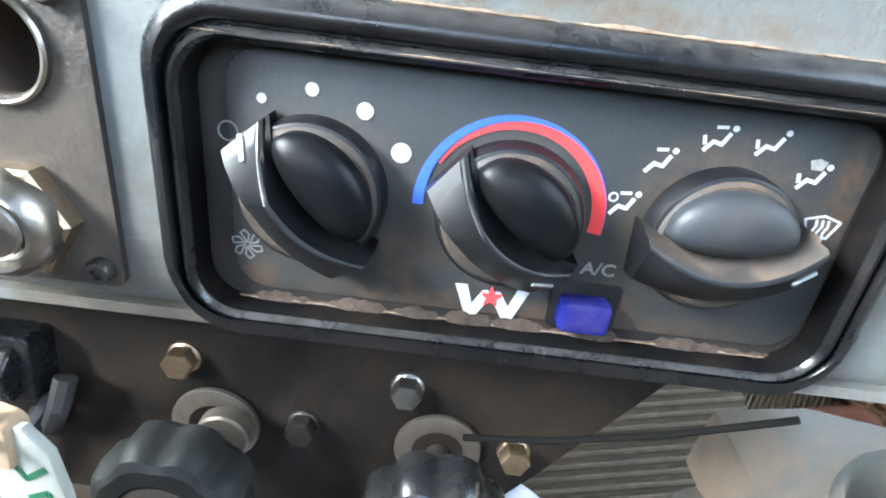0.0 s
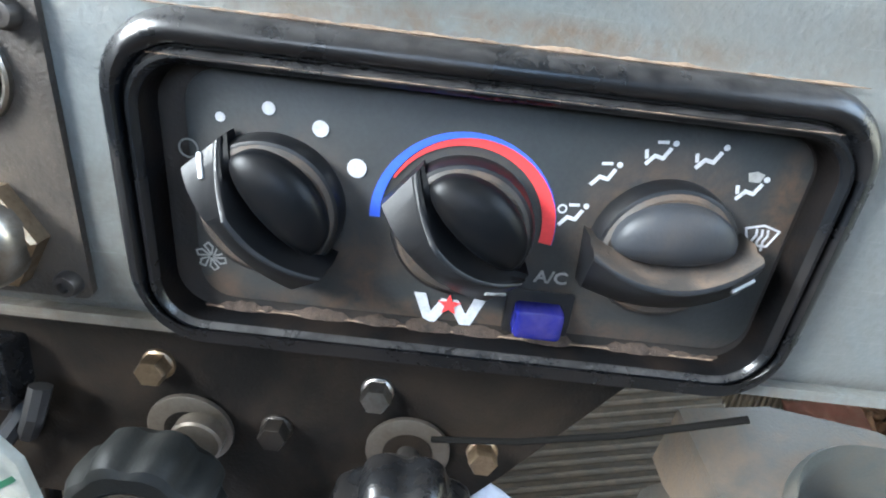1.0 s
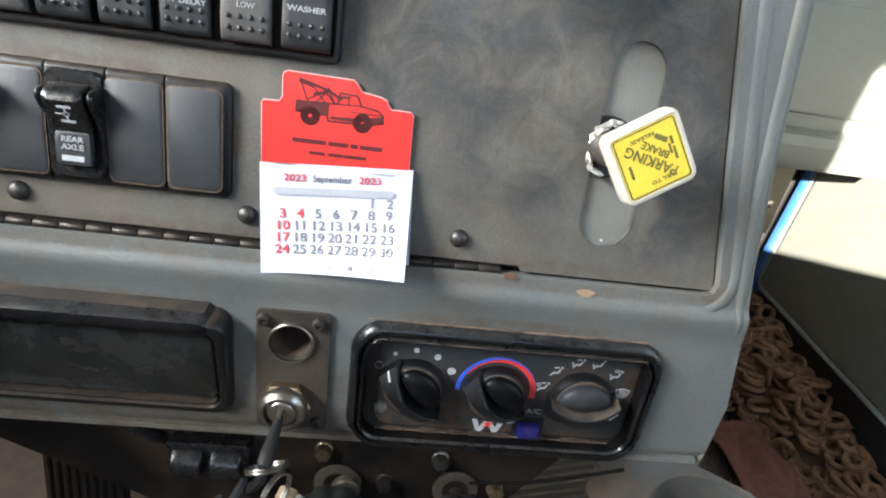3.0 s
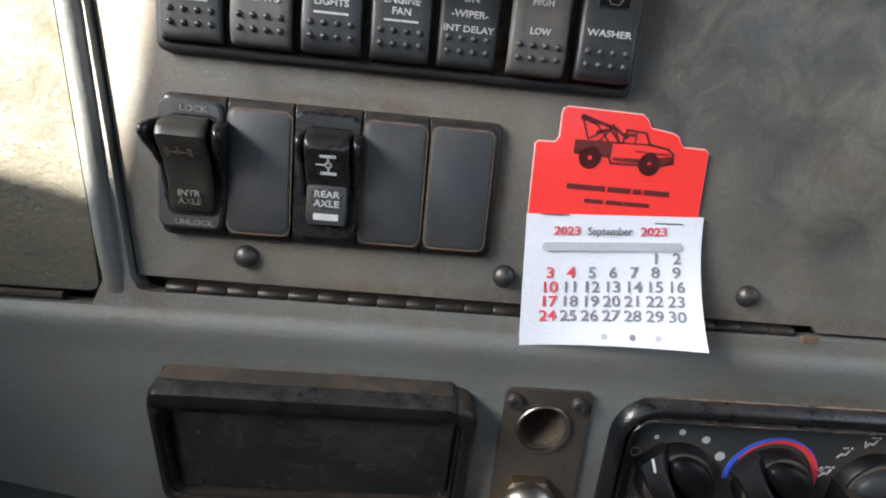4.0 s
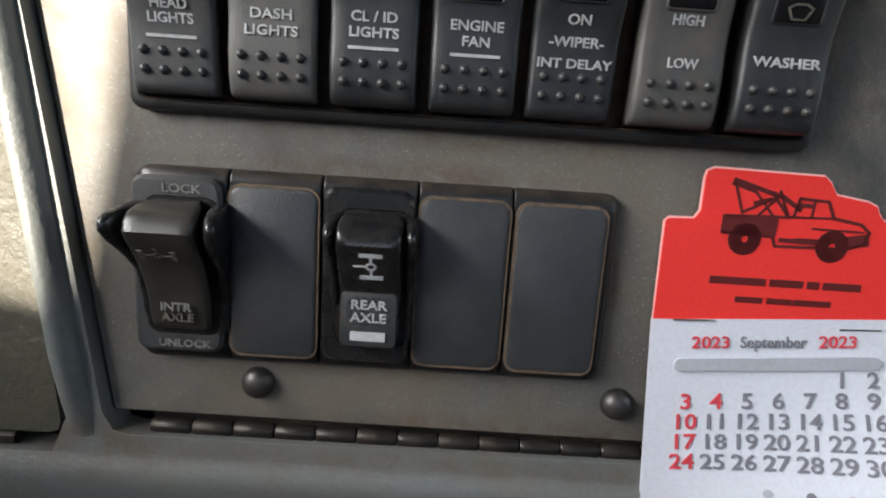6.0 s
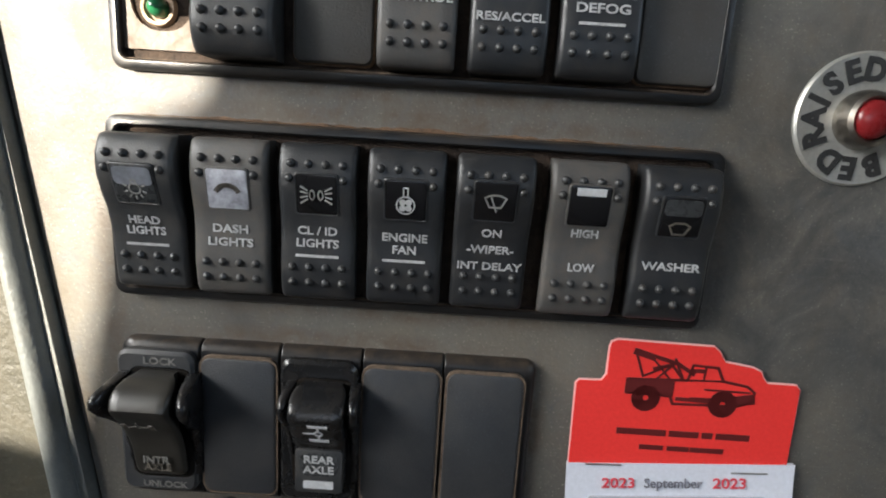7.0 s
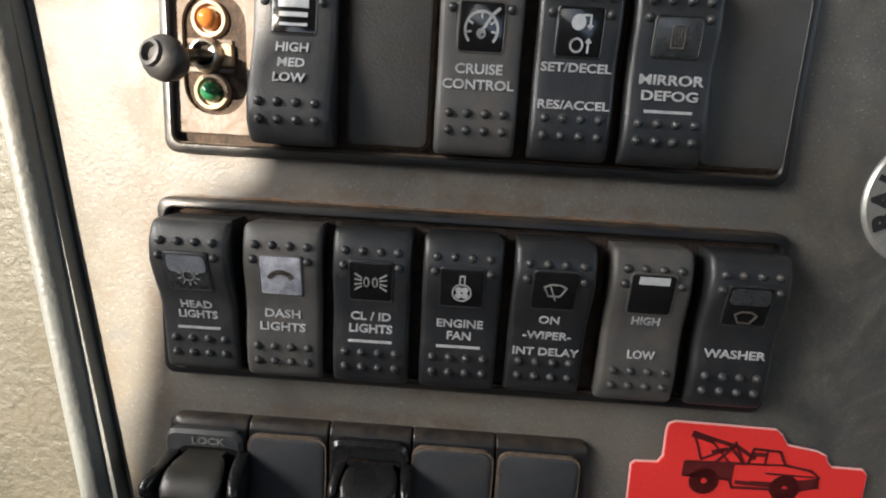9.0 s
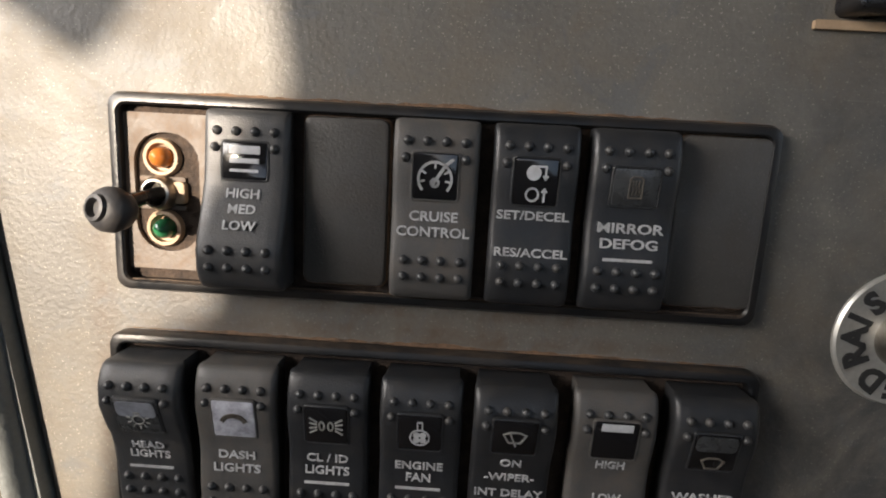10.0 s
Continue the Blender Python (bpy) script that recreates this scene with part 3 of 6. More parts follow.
def switch_panel():
    p = thing("instrument_panel", DASH, "dusty grey metal dash switch panel with stains and worn paint", "panel")
    outer = [(0.2325, 0.7885), (0.2345, 0.7858), (window_x(0.7865) - 0.0005, 0.7858), (window_x(1.06) - 0.001, 1.06), (ridge_x(1.06) + 0.001, 1.06), (ridge_x(0.79) + 0.0012, 0.7895)]
    slot = [(0.2722 + 0.0133 * math.cos(radians(a)), (0.8865 if a < 180 else 0.8165) + 0.0133 * math.sin(radians(a))) for a in range(0, 360, 12)]
    hole = rrect(-0.0225, -0.0085, 0.9440, 0.9745, 0.0065)
    bm = holed(outer, [slot, hole], 0, 0.002)
    part("plate", bm, PLATE, p)
    part("slot_cover", slab(rrect(0.255, 0.290, 0.795, 0.908, 0.004), 0.0032, 0.0052), SLOT_GREY, p, "smooth grey backing plate behind the slot")
    part("chipped_spot", slab(disc(0.2735, 0.8055, 0.0008, 10), 0.0026, 0.0034), INK, p)
    back = thing("panel_recess", DASH, "near-black sheet behind the switch panel, coloured as the recess's shade", "recess", kind="structure")
    # closing sheet, near black so its colour gives the recess's shade
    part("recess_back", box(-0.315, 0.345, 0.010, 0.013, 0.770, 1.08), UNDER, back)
    l = thing("gauge_cover", DASH, "dusty speckled metal cover beside the switch panel", "cover")
    outer = [(rib_left(0.79) - 0.0050, 0.7832), (rib_left(0.79) - 0.0028, 0.7840), (rib_left(0.79) - 0.0020, 0.7865), (rib_left(0.80) - 0.0018, 0.80), (rib_left(1.06) - 0.0018, 1.06), (-0.31, 1.06), (-0.31, 0.7812)]
    part("plate", holed([*reversed(outer)], [], -0.0036, -0.0016), GAUGE_COVER, l)
    part("hinge_barrel", tube([(-0.30, -0.0005, 0.7786), (-0.0675, -0.0005, 0.7795)], 0.0021, 10), HINGE, l)


switch_panel()


def piano_hinge():
    h = thing("piano_hinge", at(-0.030, 0, 0.7852), "dark worn steel piano hinge along the panel's lower edge", "hinge")
    step = 0.01155
    bm = tube([(0.0002, 0, 0), (0.0008, 0, 0), (step - 0.0008, 0, 0), (step - 0.0002, 0, 0)], [0.0019, 0.0023, 0.0023, 0.0019], 12)
    first = part("knuckle", bm, HINGE, h)
    for i in range(1, 22):
        again("knuckle", first.data, h, Matrix.Translation((i * step, 0, 0)))
    part("leaf", box(0, 22 * step, 0.0012, 0.0018, -0.004, 0.0035), UNDER, h)
    rust = thing("rust_streak", at(0.2285, 0, 0.7835), "brown rust at the end of the hinge", "rust")
    part("flake", slab(rrect(-0.003, 0.004, -0.0012, 0.0018, 0.001, 3), -0.0048, -0.003), RUST_DUST, rust)


piano_hinge()


def dome_screw(x, z):
    s = thing("dome_screw", at(x, 0, z), "domed black steel screw head in the switch panel", "screw", "panel screws")
    part("head", lathe([(0.0046, 0), (0.0046, -0.0006), (0.0043, -0.0016), (0.0036, -0.0027), (0.0024, -0.0035), (0.0011, -0.0039), (0, -0.004)], 28), DARK_STEEL, s)


for x, z in ((0, 0.8), (0.1, 0.8), (0.201, 0.7995)):
    dome_screw(x, z)

paint_chip = thing("paint_chip", at(0.2685, -0.0045, 0.779), "pale worn chip in the grey dashboard edge", "chip")
part("chip", slab([(0.0045 * math.cos(a) * (1 + 0.25 * math.sin(3 * a)), 0.0019 * math.sin(a)) for a in np.linspace(0, 6.0, 14)], -0.0004, 0.0004), CARDBOARD, paint_chip)


# ---- switch banks ----
def bank_bezel(x0, x1, z0, z1, label, inner=0.0028):
    b = thing("switch_bank", at((x0 + x1) / 2, 0, (z0 + z1) / 2), label, "switch bank")
    w, h = (x1 - x0) / 2, (z1 - z0) / 2
    out, inn = rrect(-w, w, -h, h, 0.0035), rrect(-w + inner, w - inner, -h + inner, h - inner, 0.0022)
    bm = skin(bmesh.new(), [(out, 0), (out, -0.0028), (grow(out, -0.0005), -0.0037), (grow(out, -0.0012), -0.0040), (grow(inn, 0.0005), -0.0040), (inn, -0.0034), (inn, -0.0004)], True, False)
    part("rim", bm, BEZEL, b)
    # brown dirt, its colour darkened to carry the shade between the rockers
    part("floor_plate", slab(inn, -0.0004, 0), DIRT_GAP_SHADE, b, "brown dirt behind the rockers, darkened as gap shade")
    dust_ribbon("dust_line", b, -w + 0.003, w - 0.003, h + 0.0003, -0.0002, 0.0010, RUST_DUST)
    dust_ribbon("dust_line", b, -w + 0.003, w - 0.003, -h + inner + 0.0001, -0.0034, 0.0004, DUST_FRINGE)
    return b


def bulge(v):
    """Depth of a rocker's face over the panel, by its height v from -1 to 1."""
    keys = [(-1.0, 0.0074), (-0.6, 0.0082), (-0.25, 0.0088), (0.05, 0.0104), (0.3, 0.0128), (0.52, 0.0142), (0.75, 0.0140), (1.0, 0.0118)]
    for (a, p), (b, q) in zip(keys, keys[1:]):
        if v <= b:
            k = (v - a) / (b - a)
            k = k * k * (3 - 2 * k) * 0.5 + k * 0.5
            return p + (q - p) * k
    return keys[-1][1]


RW, RH = 0.0102, 0.0212
NUB = None


def rocked(v, state):
    """Depth of a rocker's face when its lower end is pressed in (1), at rest (0) or its upper end (-1)."""
    return bulge(v) * (1 + state) / 2 + bulge(-v) * (1 - state) / 2


def rocker_body(w=RW, h=RH, deep=bulge, corner=0.0011, taper=0.0):
    bm = bmesh.new()
    vs = [-1, -0.993, -0.978, -0.955, -0.91, -0.86, -0.75, -0.55, -0.35, -0.15, 0.05, 0.2, 0.35, 0.5, 0.62, 0.75, 0.86, 0.91, 0.955, 0.978, 0.993, 1]
    us = [-1, -0.985, -0.94, -0.86, -0.6, 0, 0.6, 0.86, 0.94, 0.985, 1]
    rows = []
    for v in vs:
        row = []
        for u in us:
            e = 0.0
            for q, m in ((abs(u), 0.86), (abs(v), 0.90)):
                if q > m:
                    k = (q - m) / (1 - m)
                    e += 0.0017 * (1 - math.sqrt(max(0, 1 - k * k)))
            k = max(0, abs(v) * h - (h - corner)) / corner
            half = w * (1 + taper * v) - corner * (1 - math.sqrt(max(0, 1 - k * k)))
            row.append(bm.verts.new((u * half, -(deep(v) - e), v * h)))
        rows.append(row)
    back = [[bm.verts.new((u * (w * (1 + taper * v) - corner), -0.0006, v * h)) for u in (us[0], us[-1])] for v in (vs[0], vs[-1])]
    for a, b in zip(rows, rows[1:]):
        for i in range(len(us) - 1):
            bm.faces.new((a[i], a[i + 1], b[i + 1], b[i]))
    (bl, br), (tl, tr) = back
    bm.faces.new((*rows[0], br, bl))
    bm.faces.new((*rows[-1], tr, tl))
    bm.faces.new((*[r[0] for r in rows], tl, bl))
    bm.faces.new((*[r[-1] for r in rows], tr, br))
    return bm


def icon_strokes(bm, kind, y):
    mm = 0.001

    def line(pts, w=0.35):
        stroke(bm, [(x * mm, z * mm) for x, z in pts], w * mm, y)

    def ring(cx, cz, r, w=0.35, a0=0, a1=360, sx=1.0):
        line([(cx + sx * r * math.cos(radians(a)), cz + r * math.sin(radians(a))) for a in np.linspace(a0, a1, 17)], w)

    def dot(cx, cz, r):
        skin(bm, [(disc(cx * mm, cz * mm, r * mm, 16), y), (disc(cx * mm, cz * mm, r * mm, 16), y - 0.0002)])

    if kind == "lamp":
        ring(0, 0, 1.3)
        line([(-0.5, 1.3), (-0.5, 2.2), (0.5, 2.2), (0.5, 1.3)])
        for a in (200, 235, 270, 305, 340, 20, 160):
            line([(1.9 * math.cos(radians(a)), 1.9 * math.sin(radians(a))), (2.6 * math.cos(radians(a)), 2.6 * math.sin(radians(a)))])
    elif kind == "beams":
        for s in (-1, 1):
            ring(s * 0.9, 0, 1.0, sx=0.5)
            for a in (-1.6, -0.55, 0.55, 1.6):
                line([(s * 1.9, a * 0.6), (s * 3.3, a * 1.15)])
    elif kind == "fan":
        line([(-0.5, 3.0), (-0.5, 0.9), (0.5, 0.9), (0.5, 3.0), (-0.5, 3.0)], 0.3)
        ring(0, -1.0, 2.0, 0.3)
        for a in (45, 135, 225, 315):
            dot(0.95 * math.cos(radians(a)), -1.0 + 0.95 * math.sin(radians(a)), 0.72)
    elif kind == "wiper":
        line([(-2.4, 1.0), (-1.0, 1.7), (1.0, 1.7), (2.4, 1.0), (1.3, -1.2), (-1.3, -1.2), (-2.4, 1.0)])
        line([(-1.0, 1.2), (0.3, -2.2)])
    elif kind == "washer":
        line([(-2.2, 0.2), (-1.0, 0.9), (1.0, 0.9), (2.2, 0.2), (1.2, -1.6), (-1.2, -1.6), (-2.2, 0.2)])
    elif kind == "gauge":
        ring(0, -0.3, 2.3, 0.36, -40, 220)
        line([(-0.2, -0.9), (1.4, 1.6), (2.4, 2.4)], 0.42)
        ring(0, -0.8, 0.5, 0.35)
        for a in (-10, 30, 90, 150, 190):
            line([(1.5 * math.cos(radians(a)), -0.3 + 1.5 * math.sin(radians(a))), (2.1 * math.cos(radians(a)), -0.3 + 2.1 * math.sin(radians(a)))], 0.28)
    elif kind == "cruise":
        dot(-0.6, 2.0, 1.6)
        ring(-0.6, -2.6, 1.35, 0.4)
        line([(0.2, 3.4), (2.0, 3.4), (2.0, 0.8)], 0.4)
        line([(1.5, 1.4), (2.0, 0.7), (2.5, 1.4)], 0.4)
        line([(2.0, -4.0), (2.0, -1.4)], 0.4)
        line([(1.5, -2.0), (2.0, -1.3), (2.5, -2.0)], 0.4)
    elif kind == "mirror":
        line([(-1.3, -2), (-1.3, 1.6), (-0.8, 2.2), (0.8, 2.2), (1.3, 1.6), (1.3, -2), (-1.3, -2)], 0.3)
        for x in (-0.6, 0, 0.6):
            line([(x, -1.4), (x + 0.2, -0.4), (x - 0.2, 0.4), (x, 1.4)], 0.25)
    elif kind == "bars":
        for z, h in ((2.3, 1.7), (0.0, 1.0), (-2.1, 0.6)):
            line([(-2.9, z), (2.9, z)], h)
    elif kind == "bar":
        line([(-3.0, 1.6), (3.0, 1.6)], 1.9)
    elif kind == "gaugearc":
        ring(0, -1.4, 2.2, 0.8, 30, 150)
    elif kind == "axle":
        line([(-1.9, 2.9), (1.9, 2.9)], 1.0)
        line([(-1.9, -2.9), (1.9, -2.9)], 1.0)
        line([(0, 2.9), (0, 0.9)], 0.5)
        line([(0, -2.9), (0, -0.9)], 0.5)
        ring(0, 0, 0.8, 0.45)
        line([(-3.2, 0), (-0.8, 0)], 0.45)
    return bm


def on_face(v, state=1.0):
    """y and lean of a rocker's face at height v (-1..1)."""
    return -rocked(v, state), math.degrees(math.atan((rocked(v + 0.05, state) - rocked(v - 0.05, state)) / (0.1 * RH)))


ICON_SIZE = {"gauge": 1.7, "beams": 1.22, "lamp": 1.12, "fan": 1.18, "cruise": 1.08, "wiper": 1.15, "washer": 1.25, "bar": 1.08, "bars": 1.1, "gaugearc": 1.5, "mirror": 1.15}


def rocker_switch(x, z, words, icon, lens, label, mat=None, ink=None, bar=True, lens_h=0.0106, lens_v=0.39, state=1.0, scuffed=0.0, icon_up=0.0, low=(-0.55, -0.75), group="dash rocker switches"):
    global NUB
    mat, ink = mat or ROCKER, ink or INK_DULL
    s = thing("rocker_switch", at(x, -0.0004, z), label, "switch", group)
    part("rocker", rocker_body(deep=lambda v: rocked(v, state)), mat, s)
    spots = [(u, 0.76) for u in (-0.66, -0.22, 0.22, 0.66)] + [(u, 0.58) for u in (-0.70, 0.68)]
    spots += [(u, v) for v in low for u in (-0.66, -0.22, 0.22, 0.66)]
    if NUB is None:
        NUB = lathe([(0.00115, 0.0004), (0.00115, -0.0001), (0.00095, -0.0007), (0.00055, -0.00105), (0, -0.0012)], 10)
        me = bpy.data.meshes.new("nub")
        NUB.to_mesh(me)
        me.polygons.foreach_set("use_smooth", [True] * len(me.polygons))
        me.materials.append(ROCKER)
        NUB = me
    for u, v in spots:
        y, lean = on_face(v, state)
        again("nub", NUB, s, Matrix.Translation((u * RW, y, v * RH)) @ Matrix.Rotation(radians(lean), 4, "X"))
    if lens:
        y, lean = on_face(lens_v, state)
        w, h = 0.0053, lens_h / 2
        lie = Matrix.Translation((0, y, lens_v * RH)) @ Matrix.Rotation(radians(lean), 4, "X")
        rim = rrect(-w - 0.0005, w + 0.0005, -h - 0.0005, h + 0.0005, 0.0010, 3)
        part("lens_rim", skin(bmesh.new(), [(rim, 0.0006), (rim, -0.0001), (grow(rim, -0.0003), -0.00028), (grow(rim, -0.0006), -0.0001)], True, True), mat, s, "raised rim round the lens").matrix_basis = lie
        part("lens", slab(rrect(-w, w, -h, h, 0.0007, 3), -0.00035, 0.0006, 0.0002), lens, s).matrix_basis = lie
        # pale band over the lens top, its sheen put into the colour
        if scuffed:
            part("scuffed_patch", slab(rrect(-w + 0.0004, w - 0.0004, h - scuffed * lens_h, h - 0.0004, 0.0012, 4), -0.00050, -0.0003), LENS_GREY if icon == "washer" else LENS_SHEEN, s, "pale band painting the sheen of the rubbed lens").matrix_basis = lie
        if icon:
            k = ICON_SIZE[icon]
            mark = part("icon", icon_strokes(bmesh.new(), icon, 0), INK if icon in ("bar", "bars", "cruise") else INK_DULL if icon in ("fan", "gauge") else INK_GHOST if icon in ("washer", "mirror", "gaugearc") else INK_FADED, s)
            mark.matrix_basis = lie @ Matrix.Translation((0, -0.0004, icon_up * RH)) @ Matrix.Diagonal((k, 1, k, 1))
    for body_text, v, size, wide in words:
        y, lean = on_face(v, state)
        lettering(body_text, size * 0.94, ink, s, 0, y - 0.0002, v * RH, wide, 0, lean, bold=0.020)
    if bar:
        y, lean = on_face(-0.40, state)
        b = part("marker_line", stroke(bmesh.new(), [(-0.0056, 0), (0.0056, 0)], 0.0007, 0), ink, s)
        b.matrix_basis = Matrix.Translation((0, y - 0.0001, -0.40 * RH)) @ Matrix.Rotation(radians(lean), 4, "X")
    return s


def blank(x, z, w, h, deep, label):
    b = thing("blank_cover", at(x, -0.0004, z), label, "cover", "blank switch covers")
    part("cover", slab(rrect(-w, w, -h, h, 0.0022), -deep, 0, 0.0009), BLANK_BROWN, b)
    part("dust_edge", slab(rrect(-w - 0.0005, w + 0.0005, -h - 0.0005, h + 0.0005, 0.0025), -deep * 0.4, 0), RUST_DUST, b, "brown dust round the cover")


T1 = 0.0033
bank_bezel(-0.0306, 0.1385, 0.8717, 0.9225, "long black plastic bezel round seven rocker switches")
# x, words (text, height, size, width), symbol, lens, label, plastic, marker line, state, share of the lens under the
# pale sheen band
ROW = [
    (-0.0170, [("HEAD", -0.08, T1, 1.05), ("LIGHTS", -0.22, T1, 1.05)], "lamp", LENS_GREY, "charcoal head lights rocker switch with pale-topped lens", ROCKER, True, 1.0, 0.5),
    (0.0063, [("DASH", -0.12, T1, 1.22), ("LIGHTS", -0.29, T1, 1.22)], "gaugearc", LENS_PALE, "dusty charcoal dash lights rocker switch with pale worn lens", ROCKER_DUSTY, False, 0.3, 0.0),
    (0.0296, [("CL / ID", -0.08, T1, 1.14), ("LIGHTS", -0.24, T1, 1.14)], "beams", LENS, "black clearance lights rocker switch with beam symbol", ROCKER_CLEAN, True, 0.3, 0.0),
    (0.0529, [("ENGINE", -0.10, T1, 1.12), ("FAN", -0.26, T1, 1.12)], "fan", LENS, "black engine fan rocker switch with fan symbol", ROCKER_CLEAN, True, 0.5, 0.0),
    (0.0760, [("ON", 0.03, T1, 1.12), ("-WIPER-", -0.19, T1, 1.16), ("INT DELAY", -0.41, 0.0031, 1.22)], "wiper", LENS, "black wiper delay rocker switch with wiper symbol", ROCKER_CLEAN, False, 0.9, 0.0),
    (0.1005, [("HIGH", 0.10, T1, 0.98), ("LOW", -0.34, T1, 0.98)], "bar", LENS, "dusty charcoal high low rocker switch with white bar", ROCKER_DUSTY, False, 0.3, 0.0),
    (0.1246, [("WASHER", -0.26, T1, 1.26)], "washer", LENS, "black washer rocker switch with faded lens", ROCKER_CLEAN, False, 0.4, 0.45),
]
for x, words, icon, lens, label, mat, bar, state, scuffed in ROW:
    rocker_switch(x, 0.8968, words, icon, lens, label, mat, bar=bar, state=state, scuffed=scuffed, icon_up={"bar": 0.10, "washer": -0.12, "lamp": -0.05}.get(icon, 0), lens_v={"bar": 0.46, "wiper": 0.45}.get(icon, 0.39))

bank_bezel(-0.0276, 0.1342, 0.9343, 0.9836, "black plastic bezel of the upper switch row, rusty corners")
TOP = [
    (0.0086, [("HIGH", 0.08, T1, 1.08), ("MED", -0.09, T1, 1.08), ("LOW", -0.26, T1, 1.08)], "bars", LENS, "charcoal high med low rocker switch lit by sun", ROCKER, False, -1.0, 1.0),
    (0.0534, [("CRUISE", -0.05, 0.0034, 1.14), ("CONTROL", -0.22, 0.0034, 1.14)], "gauge", LENS, "charcoal cruise control rocker switch with gauge symbol", ROCKER_DUSTY, False, 0.0, 0.97),
    (0.0762, [("SET/DECEL", 0.02, 0.0030, 1.28), ("RES/ACCEL", -0.385, 0.0030, 1.28)], "cruise", LENS, "black set decel rocker switch with two arrow symbols", ROCKER_CLEAN, False, 0.0, 0.96),
    (0.0986, [("MIRROR", -0.06, 0.0034, 1.32), ("DEFOG", -0.23, 0.0034, 1.32)], "mirror", LENS_GREY, "black mirror defog rocker switch with faded lens", ROCKER_CLEAN, True, 0.0, 0.98),
]
for x, words, icon, lens, label, mat, bar, state, wide in TOP:
    rocker_switch(x, 0.9594, words, icon, lens, label, mat, bar=bar, lens_h=0.0086 if icon in ("bars", "mirror") else 0.0106, lens_v=0.44 if icon == "bars" else 0.39, state=state, low=(-0.53, -0.72)).scale.x = wide
blank(0.0312, 0.9596, 0.0104, 0.0206, 0.0035, "plain charcoal blank switch cover set low in the bezel")
blank(0.1216, 0.9596, 0.0108, 0.0208, 0.0035, "plain charcoal blank switch cover at the bezel's end")


def lamp_cluster():
    c = thing("toggle_switch", at(-0.0160, 0, 0.9594), "small black toggle switch between amber and green lamps", "switch")
    rim = rrect(-0.0066, 0.0100, -0.0148, 0.0150, 0.0074)
    outer = rrect(-0.0094, 0.0125, -0.0196, 0.0196, 0.0010)
    part("bracket", holed(outer, [rim], -0.0016, 0.0002), BRONZE, c, "dusty tan metal bracket")
    # near-black backing sheet; the well's shade is in its colour
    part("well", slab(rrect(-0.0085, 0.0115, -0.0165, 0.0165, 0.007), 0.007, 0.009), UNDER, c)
    for x, z, mat, word in ((0.0004, 0.0088, AMBER, "amber indicator lamp"), (0.0006, -0.0090, GREEN, "green indicator lamp")):
        holder = part("lamp_holder", lathe([(0.0048, 0.006), (0.0048, -0.0012), (0.0044, -0.0020), (0.0036, -0.0020), (0.0034, -0.0006), (0.0028, -0.0004), (0, -0.0004)], 24), CREAM_TAN, c)
        holder.location = (x, 0, z)
        part("lamp", lathe([(0.0025, 0.002), (0.0025, -0.0022), (0.0021, -0.0034), (0.0012, -0.0043), (0, -0.0046)], 20), mat, holder, word)
    for z in (0.0034, -0.0036):
        part("strap", slab(rrect(-0.0056, 0.0062, z - 0.0007, z + 0.0007, 0.0004, 2), -0.0012, 0.0004, 0.0002), BRONZE, c, "thin tan strap between the lamps")
    part("tab", slab(rrect(0.0032, 0.0064, -0.0026, 0.0030, 0.0010, 3), -0.0022, 0.006, 0.0003), CREAM_TAN, c, "tan contact tab")
    part("collar", lathe([(0.0044, 0.005), (0.0044, -0.0024), (0.0036, -0.0044), (0.0030, -0.0046), (0.0028, -0.001)], 24), CHROME, c, "shiny threaded collar")
    lever = tube([(0, 0, 0), (-0.0016, -0.007, -0.0010), (-0.0030, -0.0135, -0.0022)], [0.0016, 0.0018, 0.0021], 12)
    part("lever", lever, GLOSS_BLACK, c)
    cap = part("cap", lathe([(0.0026, 0.0052), (0.0042, 0.0036), (0.0053, 0.0010), (0.0052, -0.0010), (0.0044, -0.0024), (0.0032, -0.0030), (0.0030, -0.0040), (0.0022, -0.0042), (0.0018, -0.0026), (0, -0.0024)], 28), CAP_RUBBER, c, "dusty grey-black rubber cap")
    cap.matrix_basis = Matrix.Translation((-0.0036, -0.0160, -0.0030)) @ Matrix.Rotation(radians(-12), 4, "X") @ Matrix.Rotation(radians(-20), 4, "Z")


lamp_cluster()


# ---- lower bank with axle switches ----
def corners(x0, x1, z0, z1, left, right, n=5):
    """A rectangle whose left and right corners have their own radii."""
    pts = []
    for cx, cz, a, r in ((x1 - right, z1 - right, 0, right), (x0 + left, z1 - left, 90, left), (x0 + left, z0 + left, 180, left), (x1 - right, z0 + right, 270, right)):
        pts += [(cx + r * math.cos(radians(a + 90 * i / n)), cz + r * math.sin(radians(a + 90 * i / n))) for i in range(n + 1)]
    return pts


